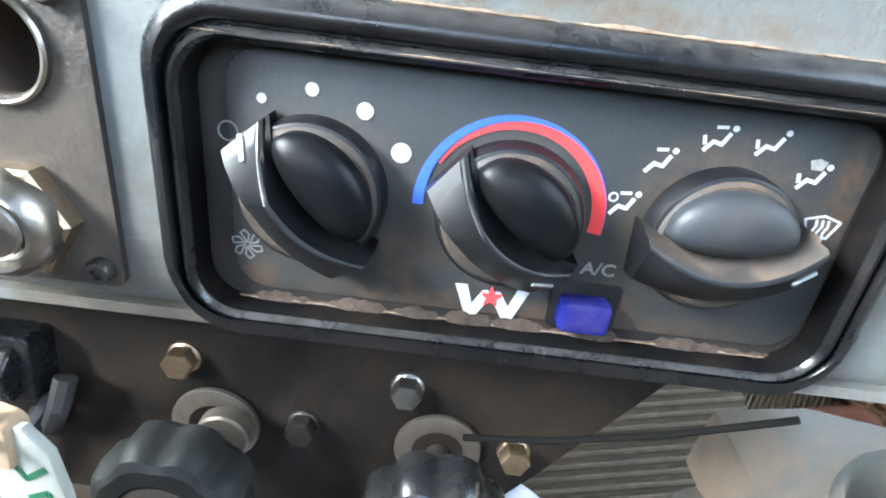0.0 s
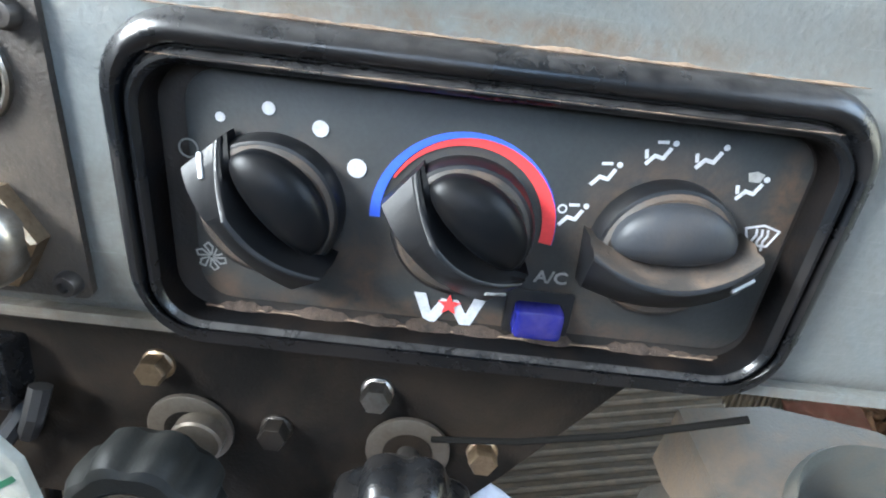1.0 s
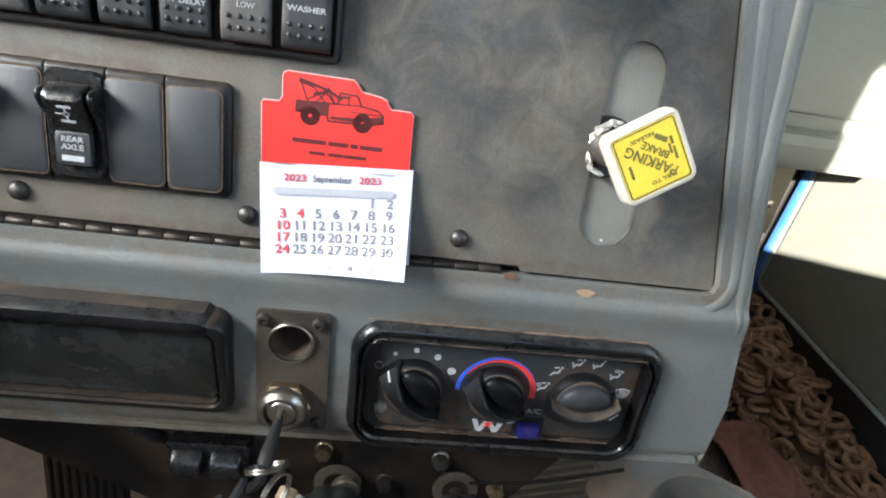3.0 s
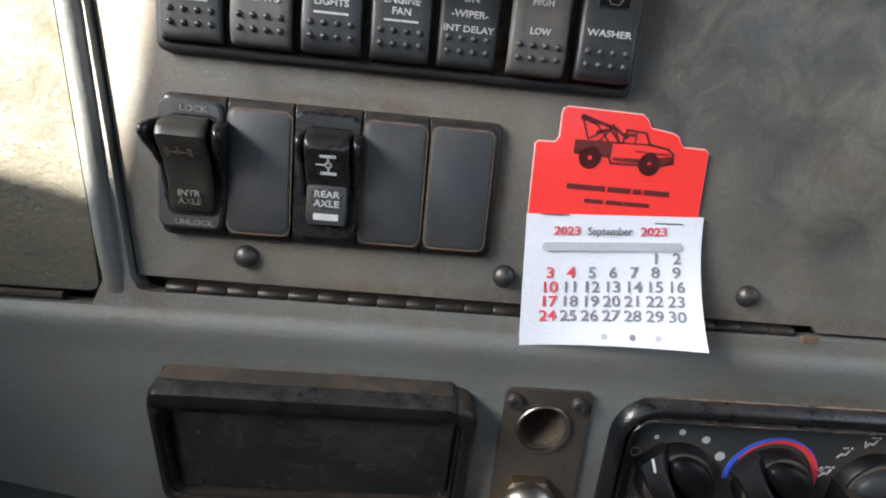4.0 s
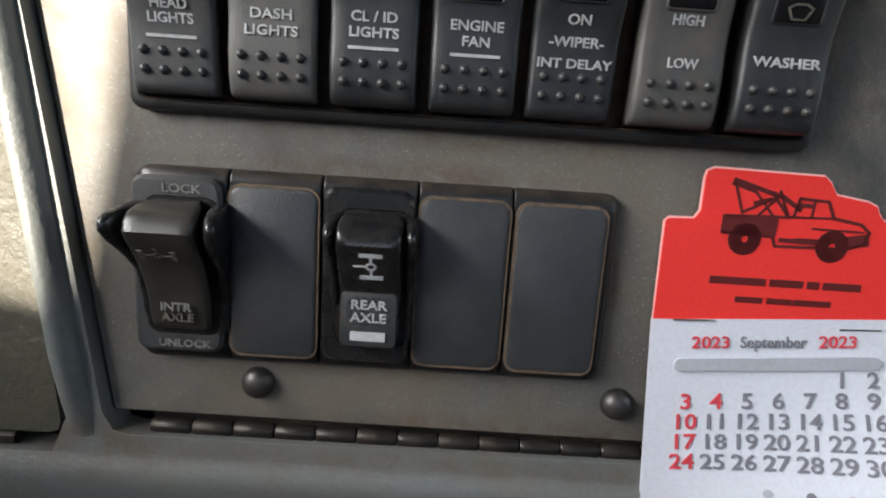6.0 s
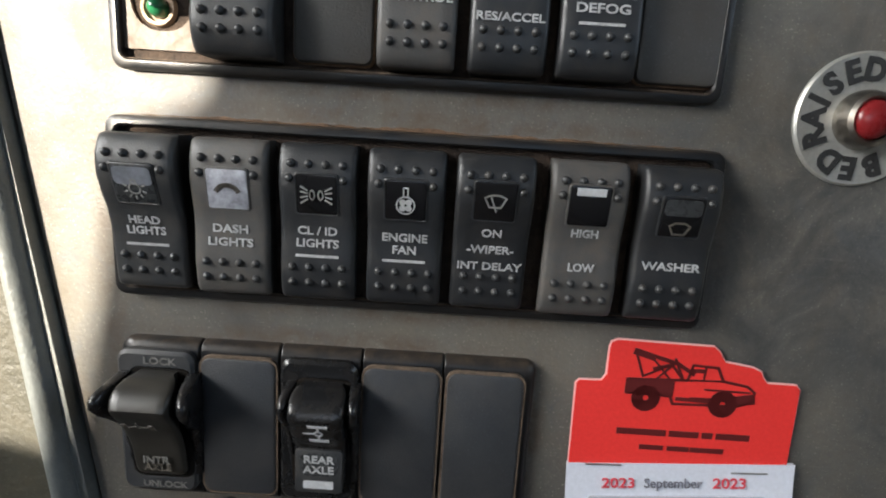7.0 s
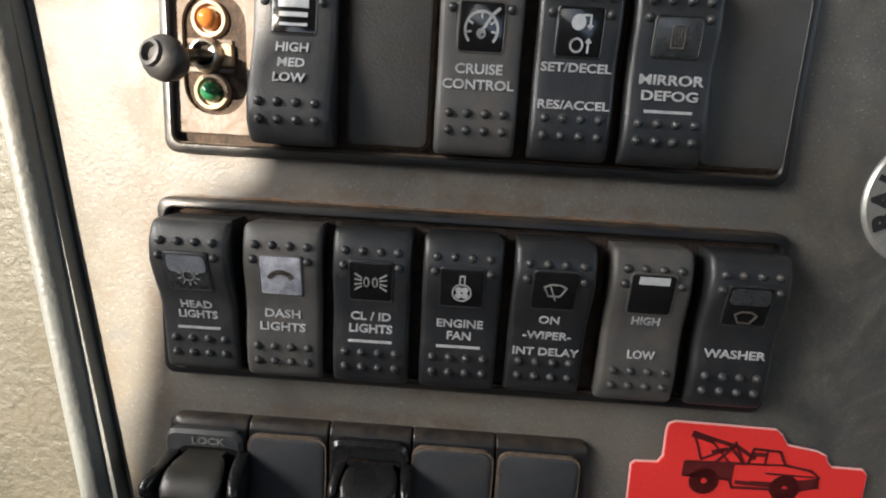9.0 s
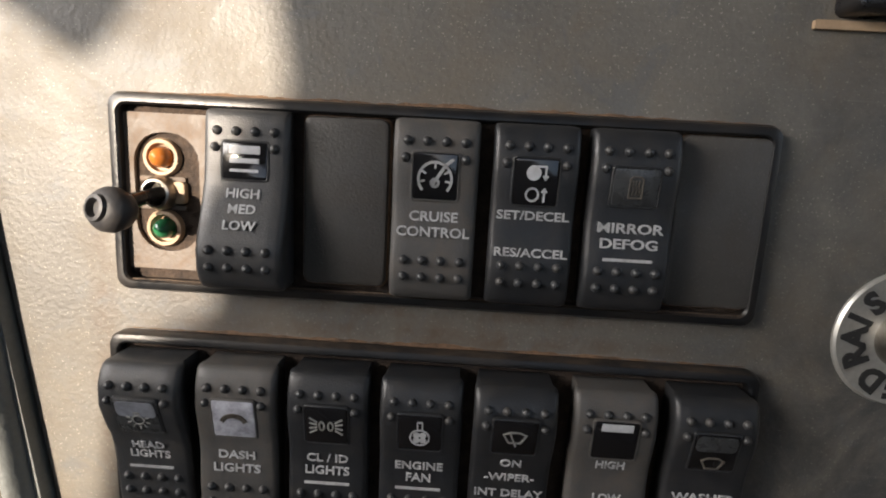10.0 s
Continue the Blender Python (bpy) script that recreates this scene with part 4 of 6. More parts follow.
def lower_bank():
    cells = (-0.0305, -0.0063, 0.0173, 0.0416, 0.0657, 0.0934)
    for i in range(5):
        a, b = cells[i], cells[i + 1]
        s = thing("switch_housing", at((a + b) / 2, 0, 0.8332), "black plastic switch housing segment of the lower bank", "housing", "lower bank housings")
        w = (b - a) / 2 - 0.00012
        l, r = 0.0034 if i == 0 else 0.0007, 0.0034 if i == 4 else 0.0007
        dl, dr = 1.0 if i == 0 else 0.12, 1.0 if i == 4 else 0.12
        loops = [(corners(-w + d * dl, w - d * dr, -0.0261 + d, 0.0252 - d, l, r), y) for d, y in ((0, 0), (0, -0.0016), (0.0003, -0.0026), (0.0010, -0.0034), (0.0022, -0.0041), (0.0030, -0.0042))]
        part("shell", skin(bmesh.new(), loops), BEZEL, s)
        if i in (1, 3, 4):
            k = thing("blank_cover", at((a + b) / 2 + (-0.0012 if i == 4 else 0), -0.0042, 0.8330), "plain charcoal blank cover in the lower switch bank, edges dusty", "cover", "blank switch covers")
            ww = w - (0.0006 if i < 4 else 0.0024)
            part("cover", slab(rrect(-ww, ww, -0.0226, 0.0216, 0.0030), -0.0017, 0, 0.0008), BLANK, k)
            part("dust_edge", slab(rrect(-ww - 0.0005, ww + 0.0005, -0.0232, 0.0222, 0.0034), -0.0012, 0), DUST_FRINGE, k, "brown dust round the cover")


lower_bank()


def locker(v):
    return along([(-1.0, 0.0044), (-0.85, 0.0052), (-0.35, 0.0068), (0.0, 0.0090), (0.3, 0.0122), (0.5, 0.0148), (0.62, 0.0157), (0.72, 0.0154), (0.86, 0.0132), (1.0, 0.0090)], v)


def plain_rocker(v):
    return along([(-1.0, 0.0066), (-0.14, 0.0068), (-0.09, 0.0080), (0.40, 0.0122), (0.64, 0.0144), (0.72, 0.0143), (0.86, 0.0122), (1.0, 0.0080)], v)


def along(keys, v):
    for (a, p), (b, q) in zip(keys, keys[1:]):
        if v <= b:
            return p + (q - p) * (v - a) / (b - a)
    return keys[-1][1]


def axle_switch(x, label, kind):
    lock = kind == "lock"
    s = thing("axle_switch", at(x, -0.0042, 0.8332), label, "switch", "axle lock switches")
    w, h = 0.0113, 0.0228
    half, tall, mid = (0.0080, 0.0168, 0.0004) if lock else (0.0077, 0.0168, 0.0002)
    off = 0.0016
    ring_out, ring_in = rrect(-w, w, -h, h, 0.0034), rrect(off - half - 0.0010, off + half + 0.0010, mid - tall - 0.0010, mid + tall + 0.0004, 0.0030)
    part("surround", skin(bmesh.new(), [(ring_out, 0), (ring_out, -0.0018), (grow(ring_out, -0.0010), -0.0028), (grow(ring_in, 0.0005), -0.0028), (ring_in, -0.0022), (ring_in, 0)], True, False), BLANK if lock else GLOSS_BLACK, s)
    # near-black sheet just proud of the surround, painting the gap's shade
    part("well", slab(grow([(a - off, b) for a, b in ring_in], 0.0002), -0.00288, -0.0020), UNDER, s, "near-black sheet painted as the shaded gap round the rocker")
    # raised ears beside the upper end of the rocker
    reach = 0.0160 if lock else 0.0125
    for side in (-1, 1):
        prof = [(-0.0165, 0.0026), (-0.0080, 0.0031), (-0.0010, 0.0048), (0.0045, reach * 0.62), (0.0080, reach * 0.88), (0.0106, reach * 0.99), (0.0130, reach), (0.0150, reach * 0.82), (0.0166, reach * 0.30)]
        flare, thick = (0.0026, 0.0030) if lock else (0.0008, 0.0026)
        bm, rings = bmesh.new(), []
        for z in np.linspace(-0.0165, 0.0166, 34):
            d = along(prof, z)
            inner = half + 0.0003
            ring = [(inner, 0.0010), (inner, d - 0.0012), (inner + 0.0004, d - 0.0004), (inner + 0.0011, d), (inner + thick - 0.0012, d - 0.0001), (inner + thick - 0.0004, d - 0.0006), (inner + thick, d - 0.0016), (inner + thick, 0.0010)]
            rings.append([bm.verts.new((side * (a + flare * max(0.0, b / reach) ** 2), -b, z)) for a, b in ring])
        for p, q in zip(rings, rings[1:]):
            for i in range(8):
                bm.faces.new((p[i], p[(i + 1) % 8], q[(i + 1) % 8], q[i]))
        bm.faces.new(rings[0])
        bm.faces.new(rings[-1])
        bmesh.ops.recalc_face_normals(bm, faces=bm.faces[:])
        part("ear", bm, GLOSS_BLACK, s, smooth=50)
    rk = part("rocker", rocker_body(half - 0.0001, tall, locker if lock else plain_rocker, 0.0030 if lock else 0.0020, 0.045 if lock else 0.02), WORN_GLOSS if lock else GLOSS_BLACK, s)
    rk.location.z = mid
    if lock:
        lettering("LOCK", 0.0030, INK_LOCK, s, 0, -0.0030, 0.0199, 1.2)
        lettering("UNLOCK", 0.0028, INK_LOCK, s, 0, -0.0030, -0.0203, 1.15)
        lettering("INTR", 0.0030, INK_LOCK, s, 0, -0.0073, -0.0092, 1.15)
        lettering("AXLE", 0.0030, INK_GHOST, s, 0, -0.0064, -0.0122, 1.15)
        ax = part("icon", icon_strokes(bmesh.new(), "axle", 0), INK_GHOST, s)
        ax.matrix_basis = Matrix.Translation((-0.0006, -0.0136, 0.0052)) @ Matrix.Rotation(radians(38), 4, "X") @ Matrix.Diagonal((1.3, 1, 0.75, 1)) @ Matrix.Rotation(radians(90), 4, "Y")
    else:
        ax = part("icon", icon_strokes(bmesh.new(), "axle", 0), INK, s)
        ax.matrix_basis = Matrix.Translation((0.0006, -0.0113, 0.0052)) @ Matrix.Rotation(radians(27), 4, "X") @ Matrix.Diagonal((1.3, 1, 1.15, 1))
        part("label_plate", slab(rrect(-0.0070, 0.0070, -0.0164, -0.0024, 0.0012), -0.0076, -0.005, 0.0003), ROCKER, s)
        part("worn_patch", slab(rrect(-0.0056, 0.0056, -0.0108, -0.0034, 0.0026), -0.00768, -0.0074), LENS_GREY, s, "greyed patch rubbed round the words")
        lettering("REAR", 0.0033, INK_DULL, s, 0, -0.0078, -0.0055, 1.15)
        lettering("AXLE", 0.0033, INK_DULL, s, 0, -0.0078, -0.0088, 1.15)
        part("marker_bar", slab(rrect(-0.0044, 0.0044, -0.0147, -0.0124, 0.0002, 2), -0.0080, -0.0074), INK, s)
    # the moving parts sit off the middle of their housing
    for o in s.children:
        if not o.name.startswith("surround"):
            o.matrix_basis = Matrix.Translation((off, 0, 0)) @ o.matrix_basis


axle_switch(-0.0184, "black inter-axle lock rocker switch between raised ears", "lock")
axle_switch(0.0295, "black rear axle rocker switch with white axle symbol", "rear")


# ---- calendar ----
def calendar():
    c = thing("wall_calendar", at(0.1395, -0.0012, 0.846), "small red tow-truck advertising calendar stuck on the panel, September page", "calendar")
    ox, oz = 0.1395, 0.846
    pts = [(0.1062, 0.820), (0.1735, 0.822), (0.1728, 0.8545), (0.1712, 0.8562), (0.1625, 0.8563), (0.1612, 0.8578), (0.1602, 0.8598), (0.1575, 0.8610), (0.1490, 0.8622), (0.1470, 0.8652), (0.1450, 0.8668),
           (0.1165, 0.8672), (0.1145, 0.8662), (0.1140, 0.8640), (0.1141, 0.8558), (0.1130, 0.8540), (0.1066, 0.8538), (0.1053, 0.8525)]
    pts = [(x - ox, z - oz) for x, z in pts]
    part("card_edge", slab(pts, -0.0004, 0), CARD_EDGE, c)
    part("card", slab(grow(pts, -0.0005), -0.0008, -0.0004), CARD_RED, c, "glossy red card with stepped top")
    # tow truck drawn in dark lines
    ink = bmesh.new()
    mm = 0.001

    def line(p, w=0.45):
        stroke(ink, [(x * mm, z * mm) for x, z in p], w * mm * 1.35, -0.0008, 0.0002)

    line([(-19, 7.5), (-19, 4.0), (-6, 3.6), (-5, 1.2), (14, 1.6), (18, 3.0), (19, 6.2), (16.5, 8.2), (9, 9.4), (7, 13.5), (-0.5, 13.9), (-1.5, 9.0), (-19, 8.4)], 0.6)
    line([(-1.5, 9.0), (9, 9.4)], 0.4)
    line([(3.2, 9.2), (3.4, 13.6)], 0.4)
    line([(-18, 17.5), (-5, 14.0), (0, 11.0)], 0.9)
    line([(-18, 17.5), (-15, 9.5), (-6, 14.2), (-11, 8.6)], 0.5)
    line([(-13, 15.8), (-6.5, 8.6)], 0.5)
    line([(-6, 15.5), (-3, 9.2), (-8, 15.0)], 0.6)
    line([(4, 6.4), (17.5, 6.2)], 0.4)
    line([(0, 3.4), (9, 3.5)], 0.4)
    for a, b, w in (((-18.5, 6.2), (-6.5, 6.0), 3.6), ((-0.5, 12.2), (3.0, 12.2), 0.9), ((13.5, 3.2), (18.5, 4.2), 2.4), ((-18, 17.2), (-12.5, 15.6), 1.5), ((-4, 2.9), (6, 2.6), 0.9), ((-12, 12.0), (-8, 13.2), 0.9)):
        line([a, b], w)
    for cx, cz in ((-13.2, 2.6), (10.0, 2.0)):
        for r, w in ((2.9, 2.0), (1.2, 0.5)):
            line([(cx + r * math.cos(a), cz + r * math.sin(a)) for a in np.linspace(0, 2 * math.pi, 19)], w)
    truck = part("truck_drawing", ink, CARD_INK, c)
    truck.matrix_basis = Matrix.Translation((0.0005, 0, 0.0005))
    for x0, x1, z, w in ((-19.5, -5.5, -8.2, 2.0), (-3.5, 4.5, -8.2, 2.0), (6.5, 8.8, -8.2, 2.0), (10.8, 20.0, -8.2, 2.0), (-12, -5.5, -13.2, 1.6), (-3.5, 2.5, -13.2, 1.6), (3.6, 13, -13.2, 1.6)):
        part("printed_bar", stroke(bmesh.new(), [(x0 * mm, z * mm), (x1 * mm, z * mm)], w * mm, -0.0008, 0.00015), CARD_INK, c)
    # the lower pages lie on the panel, the top one curls out towards its lower corner
    page_top = -0.0178

    def sheet(u, k, curl):
        a = (u + 1) / 2
        x = (-0.0338 + 0.0027 * k) * (1 - a) + (0.0357 + 0.0008 * k) * a
        z = (-0.0199 - 0.0524 * k) * (1 - a) + (-0.0158 - 0.0480 * k) * a
        return Vector((x, -0.0016 - 0.0030 * k - curl * k * k * a ** 1.6, z))

    for name, shift, curl in (("page", Vector((0, 0, 0)), 0.0165), ("pages_below", Vector((0, 0.0010, 0)), 0.0)):
        bm = bmesh.new()
        g = [[bm.verts.new(sheet(u, k, curl) + shift + (Vector((0.0026, 0.0012, -0.0052)) * k * (u + 1) / 2 if curl == 0 else Vector((0, 0, 0)))) for u in np.linspace(-1, 1, 21)] for k in np.linspace(0, 1, 33)]
        for a, b in zip(g, g[1:]):
            for i in range(20):
                bm.faces.new((a[i], a[i + 1], b[i + 1], b[i]))
        got = bmesh.ops.extrude_face_region(bm, geom=bm.faces[:])
        bmesh.ops.translate(bm, verts=[v for v in got["geom"] if isinstance(v, bmesh.types.BMVert)], vec=(0, 0.0003, 0))
        part(name, bm, PAPER, c)

    def spot(u, k):
        right = (sheet(u + 0.05, k, 0.0165) - sheet(u - 0.05, k, 0.0165)).normalized()
        back = (sheet(u, k - 0.02, 0.0165) - sheet(u, k + 0.02, 0.0165)).cross(right).normalized()
        back = back if back.y > 0 else -back
        m = Matrix((right, back, right.cross(back))).transposed().to_4x4()
        m.translation = sheet(u, k, 0.0165) - back * 0.0003
        return m

    def put(body, u, k, size, mat, wide=1.1):
        o = lettering(body, size, mat, c, 0, 0, 0, wide, 0, 0, "date", bold=0.012)
        o.matrix_basis = spot(u, k) @ o.matrix_basis

    put("2023", -0.54, 0.125, 0.0046, PRINT_RED, 1.14)
    put("September", -0.06, 0.125, 0.0044, PRINT, 0.92)
    put("2023", 0.44, 0.125, 0.0046, PRINT_RED, 1.14)
    bar = part("weekday_band", slab(rrect(-0.0275, 0.0275, -0.0017, 0.0017, 0.0015), -0.0006, 0.0002), PRINT_PALE, c)
    bar.matrix_basis = spot(-0.02, 0.24)
    for day in range(1, 31):
        col, row = (day + 4) % 7, (day + 4) // 7
        red = col == 0 or day == 4
        put(str(day), -0.70 + 0.2375 * col, 0.335 + 0.110 * row, 0.0061, PRINT_RED if red else PRINT, 1.12)
    for u, k, hw in ((-0.05, 0.93, 0.0012), (0.25, 0.93, 0.0012), (0.52, 0.93, 0.0012)):
        d = part("moon_mark", slab(disc(0, 0, hw, 14), -0.0001, 0.0001), PRINT if u == 0.25 else PRINT_PALE, c)
        d.matrix_basis = spot(u, k)
    for x0 in (-0.0285, 0.0165):
        part("staple", tube([(x0, -0.0019, page_top - 0.0018), (x0 + 0.011, -0.0020, page_top - 0.0013)], 0.00022, 6), STEEL, c)


calendar()


# ---- parking brake knob ----
def parking_knob():
    k = thing("parking_brake_knob", at(0.2645, 0, 0.8515), "cream diamond parking brake knob with a yellow label, upside down", "knob")
    # solid black disc that paints the shade of the torn hole
    part("torn_hole", lathe([(0.0150, 0.0030), (0.0146, 0.0008), (0.012, 0.0020), (0, 0.0022)], 24), BLACK_INK, k)
    stem = tube([(0, 0.002, 0), (0.0025, -0.014, 0.0002), (0.0052, -0.026, 0.0005)], [0.0060, 0.0058, 0.0052], 20)
    part("stem", stem, CREAM, k)
    nut = part("collar", lathe([(0.0082, 0.002), (0.0082, -0.004), (0.0074, -0.0065), (0.0058, -0.0066)], 28), STEEL, k)
    for i, (dx, dz, r) in enumerate(((-0.004, 0.0095, 20), (-0.007, 0.006, 60), (-0.004, -0.0115, -25), (-0.0075, -0.007, -70), (0.002, 0.0115, -10))):
        bm = bmesh.new()
        bmesh.ops.create_icosphere(bm, subdivisions=2, radius=1)
        for v in bm.verts:
            n = noise.noise(v.co * 1.7 + Vector((i * 5, 0, 0)))
            v.co = Vector((v.co.x * 0.0042, v.co.y * 0.0018, v.co.z * 0.0017)) * (1 + 0.7 * n)
        o = part("foil_scrap", bm, FOIL, k, smooth=15)
        o.matrix_basis = Matrix.Translation((dx, -0.0022, dz)) @ Matrix.Rotation(radians(-r), 4, "Y")
    tilt = Matrix.Translation((0.0068, -0.0335, 0.0005)) @ Matrix.Rotation(radians(-33), 4, "Y")
    sq = rrect(-0.0165, 0.0165, -0.0165, 0.0165, 0.0046, 6)
    body = part("cap", skin(bmesh.new(), [(grow(sq, -0.003), 0.0095), (grow(sq, -0.0004), 0.0072), (sq, 0.005), (sq, 0.001), (grow(sq, -0.0008), -0.0006), (grow(sq, -0.0022), -0.0010), (grow(sq, -0.0026), -0.0004)]), CREAM, k)
    body.matrix_basis = tilt
    lab = part("label", slab(grow(sq, -0.0028), -0.0009, 0), YELLOW, body, "yellow printed label")
    rim = bmesh.new()
    edge = grow(sq, -0.0034)
    stroke(rim, [*edge, edge[0]], 0.0004, -0.0009, 0.00012)
    part("label_border", rim, BLACK_INK, body)

    def write(t, size, u, v, wide=1.0, turn=0):
        lettering(t, size, LABEL_INK, body, u, -0.00098, v, wide, turn + 135, 0, "label_writing")

    write("PARKING", 0.0060, -0.0007, -0.0007, 0.98)
    write("BRAKE", 0.0044, 0.0024, 0.0030, 0.98)
    write("RELEASE", 0.0023, -0.0012, 0.0098, 1.25, 45)
    write("PULL TO", 0.0023, 0.0022, -0.0098, 1.25, 45)
    # small worn lines that cannot be read
    bars = bmesh.new()
    for (x, z, w, h, a) in ((0.0060, 0.0066, 0.0046, 0.0022, -45), (0.0098, 0.0040, 0.0030, 0.0011, 90), (0.0098, -0.0016, 0.0050, 0.0011, 90), (0.0083, 0.0008, 0.0040, 0.0009, 90), (-0.0098, -0.0020, 0.0052, 0.0012, 90)):
        q = [(x + w / 2 * math.cos(radians(a)), z + w / 2 * math.sin(radians(a))), (x - w / 2 * math.cos(radians(a)), z - w / 2 * math.sin(radians(a)))]
        stroke(bars, q, h, -0.0009, 0.00012)
    part("label_bars", bars, LABEL_INK, body)


parking_knob()


def warning_badge():
    b = thing("warning_lamp_badge", at(0.1735, 0, 0.9332), "round brushed metal bed raised badge with a red lamp", "badge")
    part("disc", lathe([(0.0178, 0), (0.0178, -0.0006), (0.0172, -0.0013), (0.0164, -0.0011), (0, -0.0011)], 56), BADGE, b)
    for ch, a in (("R", 205), ("A", 181), ("I", 160), ("S", 137), ("E", 112), ("D", 86), ("B", -66), ("E", -94), ("D", -121)):
        q = radians(a)
        lettering(ch, 0.0082, BLACK_INK, b, 0.0127 * math.cos(q), -0.0013, 0.0127 * math.sin(q), 0.95, a - 90, 0, bold=0.05)
    part("lamp_ring", lathe([(0.0078, -0.001), (0.0078, -0.003), (0.0070, -0.0058), (0.0060, -0.0066), (0.0054, -0.0062), (0.0054, -0.004)], 36), CHROME, b)
    part("lamp", lathe([(0.0052, -0.004), (0.0051, -0.0060), (0.0044, -0.0070), (0.0025, -0.0077), (0, -0.0079)], 32), RED_LAMP, b)


warning_badge()

ball = thing("black_knob", at(0.2015, 0, 0.9395), "large round black plastic control knob on the switch panel", "knob")
part("shaft", lathe([(0.006, 0.002), (0.006, -0.030)], 20), STEEL, ball)
part("grip", lathe([(0.010, -0.020), (0.020, -0.024), (0.0245, -0.031), (0.0252, -0.038), (0.0235, -0.045), (0.017, -0.0505), (0.008, -0.052), (0, -0.0522)], 40), KNOB, ball)


housing = thing("gauge_housing", at(0.1425, 0, 1.0085), "black plastic gauge housing on the switch panel", "housing")
part("shell", slab(rrect(0, 0.110, 0, 0.045, 0.002), -0.008, 0, 0.0012), GLOSS_BLACK, housing)
part("label_strip", slab(rrect(-0.0045, 0.012, -0.0028, -0.0008, 0.0004, 3), -0.0012, 0), CARDBOARD, housing)


# ---- climate control ----
def climate_panel():
    c = thing("climate_control", LOWER, "dusty black heater control panel with three knobs", "control panel")
    o = rrect(0.1535, 0.3226, -0.1010, -0.0215, 0.0185, 8)
    i = rrect(0.1622, 0.3142, -0.0952, -0.0322, 0.0105, 8)
    bm = skin(bmesh.new(), [(grow(o, -0.0006), 0.008), (o, 0.0005), (grow(o, -0.0003), -0.0018), (grow(o, -0.0010), -0.0036), (grow(o, -0.0020), -0.0050), (grow(o, -0.0034), -0.0059), (grow(o, -0.0046), -0.0062), (grow(i, 0.0050), -0.0059), (grow(i, 0.0041), -0.0050),
                            (grow(i, 0.0036), -0.0030), (grow(i, 0.0031), -0.0030), (grow(i, 0.0027), -0.0042), (grow(i, 0.0020), -0.0050), (grow(i, 0.0012), -0.0051), (grow(i, 0.0004), -0.0044), (i, -0.0036)], False, False)
    part("bezel", bm, BEZEL_GLOSS, c, "rounded black bezel with caked brown dust")
    # wall and floor sheet are painted dark for the shade inside the bezel
    part("recess_wall", skin(bmesh.new(), [(i, -0.0036), (grow(i, -0.0002), -0.0028), (grow(i, -0.0004), 0.002), (grow(i, -0.0008), 0.0085)], False, False), RECESS, c, "inner wall with brown dirt, coloured near black for the recess's shade")
    part("floor_sheet", slab(grow(i, -0.0002), 0.0036, 0.0066), HVAC_WELL_SHADE, c, "brown-dusted floor of the recess, darkened as the wall's shade")
    part("face", slab(rrect(0.1690, 0.3126, -0.0915, -0.0335, 0.0085, 6), 0.0030, 0.0040, 0.0003), HVAC_FACE, c, "printed grey-black face plate")
    # dust lying on the lower lip and top edge
    dust_ribbon("lip_dirt", c, 0.165, 0.3115, -0.0946, 0.0026, 0.0034, DIRT_GAP_SHADE)
    dust_ribbon("lip_dust", c, 0.168, 0.309, -0.0944, 0.0022, 0.0010, LIT_DUST)
    dust_ribbon("edge_dust", c, 0.162, 0.314, -0.0214, -0.0014, 0.0008, LIT_DUST)
    dust_ribbon("ridge_dust", c, 0.166, 0.310, -0.0306, -0.0052, 0.0003, LIT_DUST)
    fy = 0.0030

    def dot(x, h, r):
        part("fan_mark", slab(disc(x, h, r, 20), fy - 0.0003, fy), INK, c)

    dot(0.1760, -0.0447, 0.0011)
    dot(0.1872, -0.0415, 0.0015)
    dot(0.1990, -0.0448, 0.0019)
    dot(0.2077, -0.0532, 0.0023)
    ringbm = stroke(bmesh.new(), [(0.1680 + 0.0022 * math.cos(a), -0.0530 + 0.0022 * math.sin(a)) for a in np.linspace(0, 2 * math.pi, 21)], 0.0004, fy)
    part("off_mark", ringbm, INK_FADED, c)
    fan = bmesh.new()
    for a in range(0, 360, 60):
        q = radians(a + 15)
        stroke(fan, [(0.1712 + 0.0036 * math.cos(q + t * 0.8) * r, -0.0812 + 0.0036 * math.sin(q + t * 0.8) * r) for t, r in ((0, 0.15), (0.1, 0.8), (0.5, 1.1), (0.95, 0.95), (0.8, 0.5), (0, 0.15))], 0.0004, fy)
    part("fan_symbol", fan, INK_FADED, c)
    # temperature arc: blue crescent thinning to the right, red growing
    cx, ch = 0.2342, -0.0645
    for name, mat in (("cold_arc", BLUE_PRINT), ("hot_arc", RED_PRINT)):
        bm = bmesh.new()
        a_, b_ = [], []
        for s in np.linspace(0, 1, 41):
            ang = radians(181 - s * 188) if name == "cold_arc" else radians(150 - s * 157)
            R = 0.0230
            if name == "cold_arc":
                ro, ri = R, R - 0.0026 * max(0.04, (1 - s * 1.1))
                ro = max(ro, ri + 0.0001)
            else:
                ro, ri = R - 0.0024 * max(0, 1 - s * 1.25) - 0.0001, R - 0.0034 + 0.0004 * (1 - s)
            a_.append((cx + ro * math.cos(ang), ch + ro * math.sin(ang)))
            b_.append((cx + ri * math.cos(ang), ch + ri * math.sin(ang)))
        skin(bm, [(a_ + b_[::-1], fy), (a_ + b_[::-1], fy - 0.0003)])
        part(name, bm, mat, c, smooth=30)
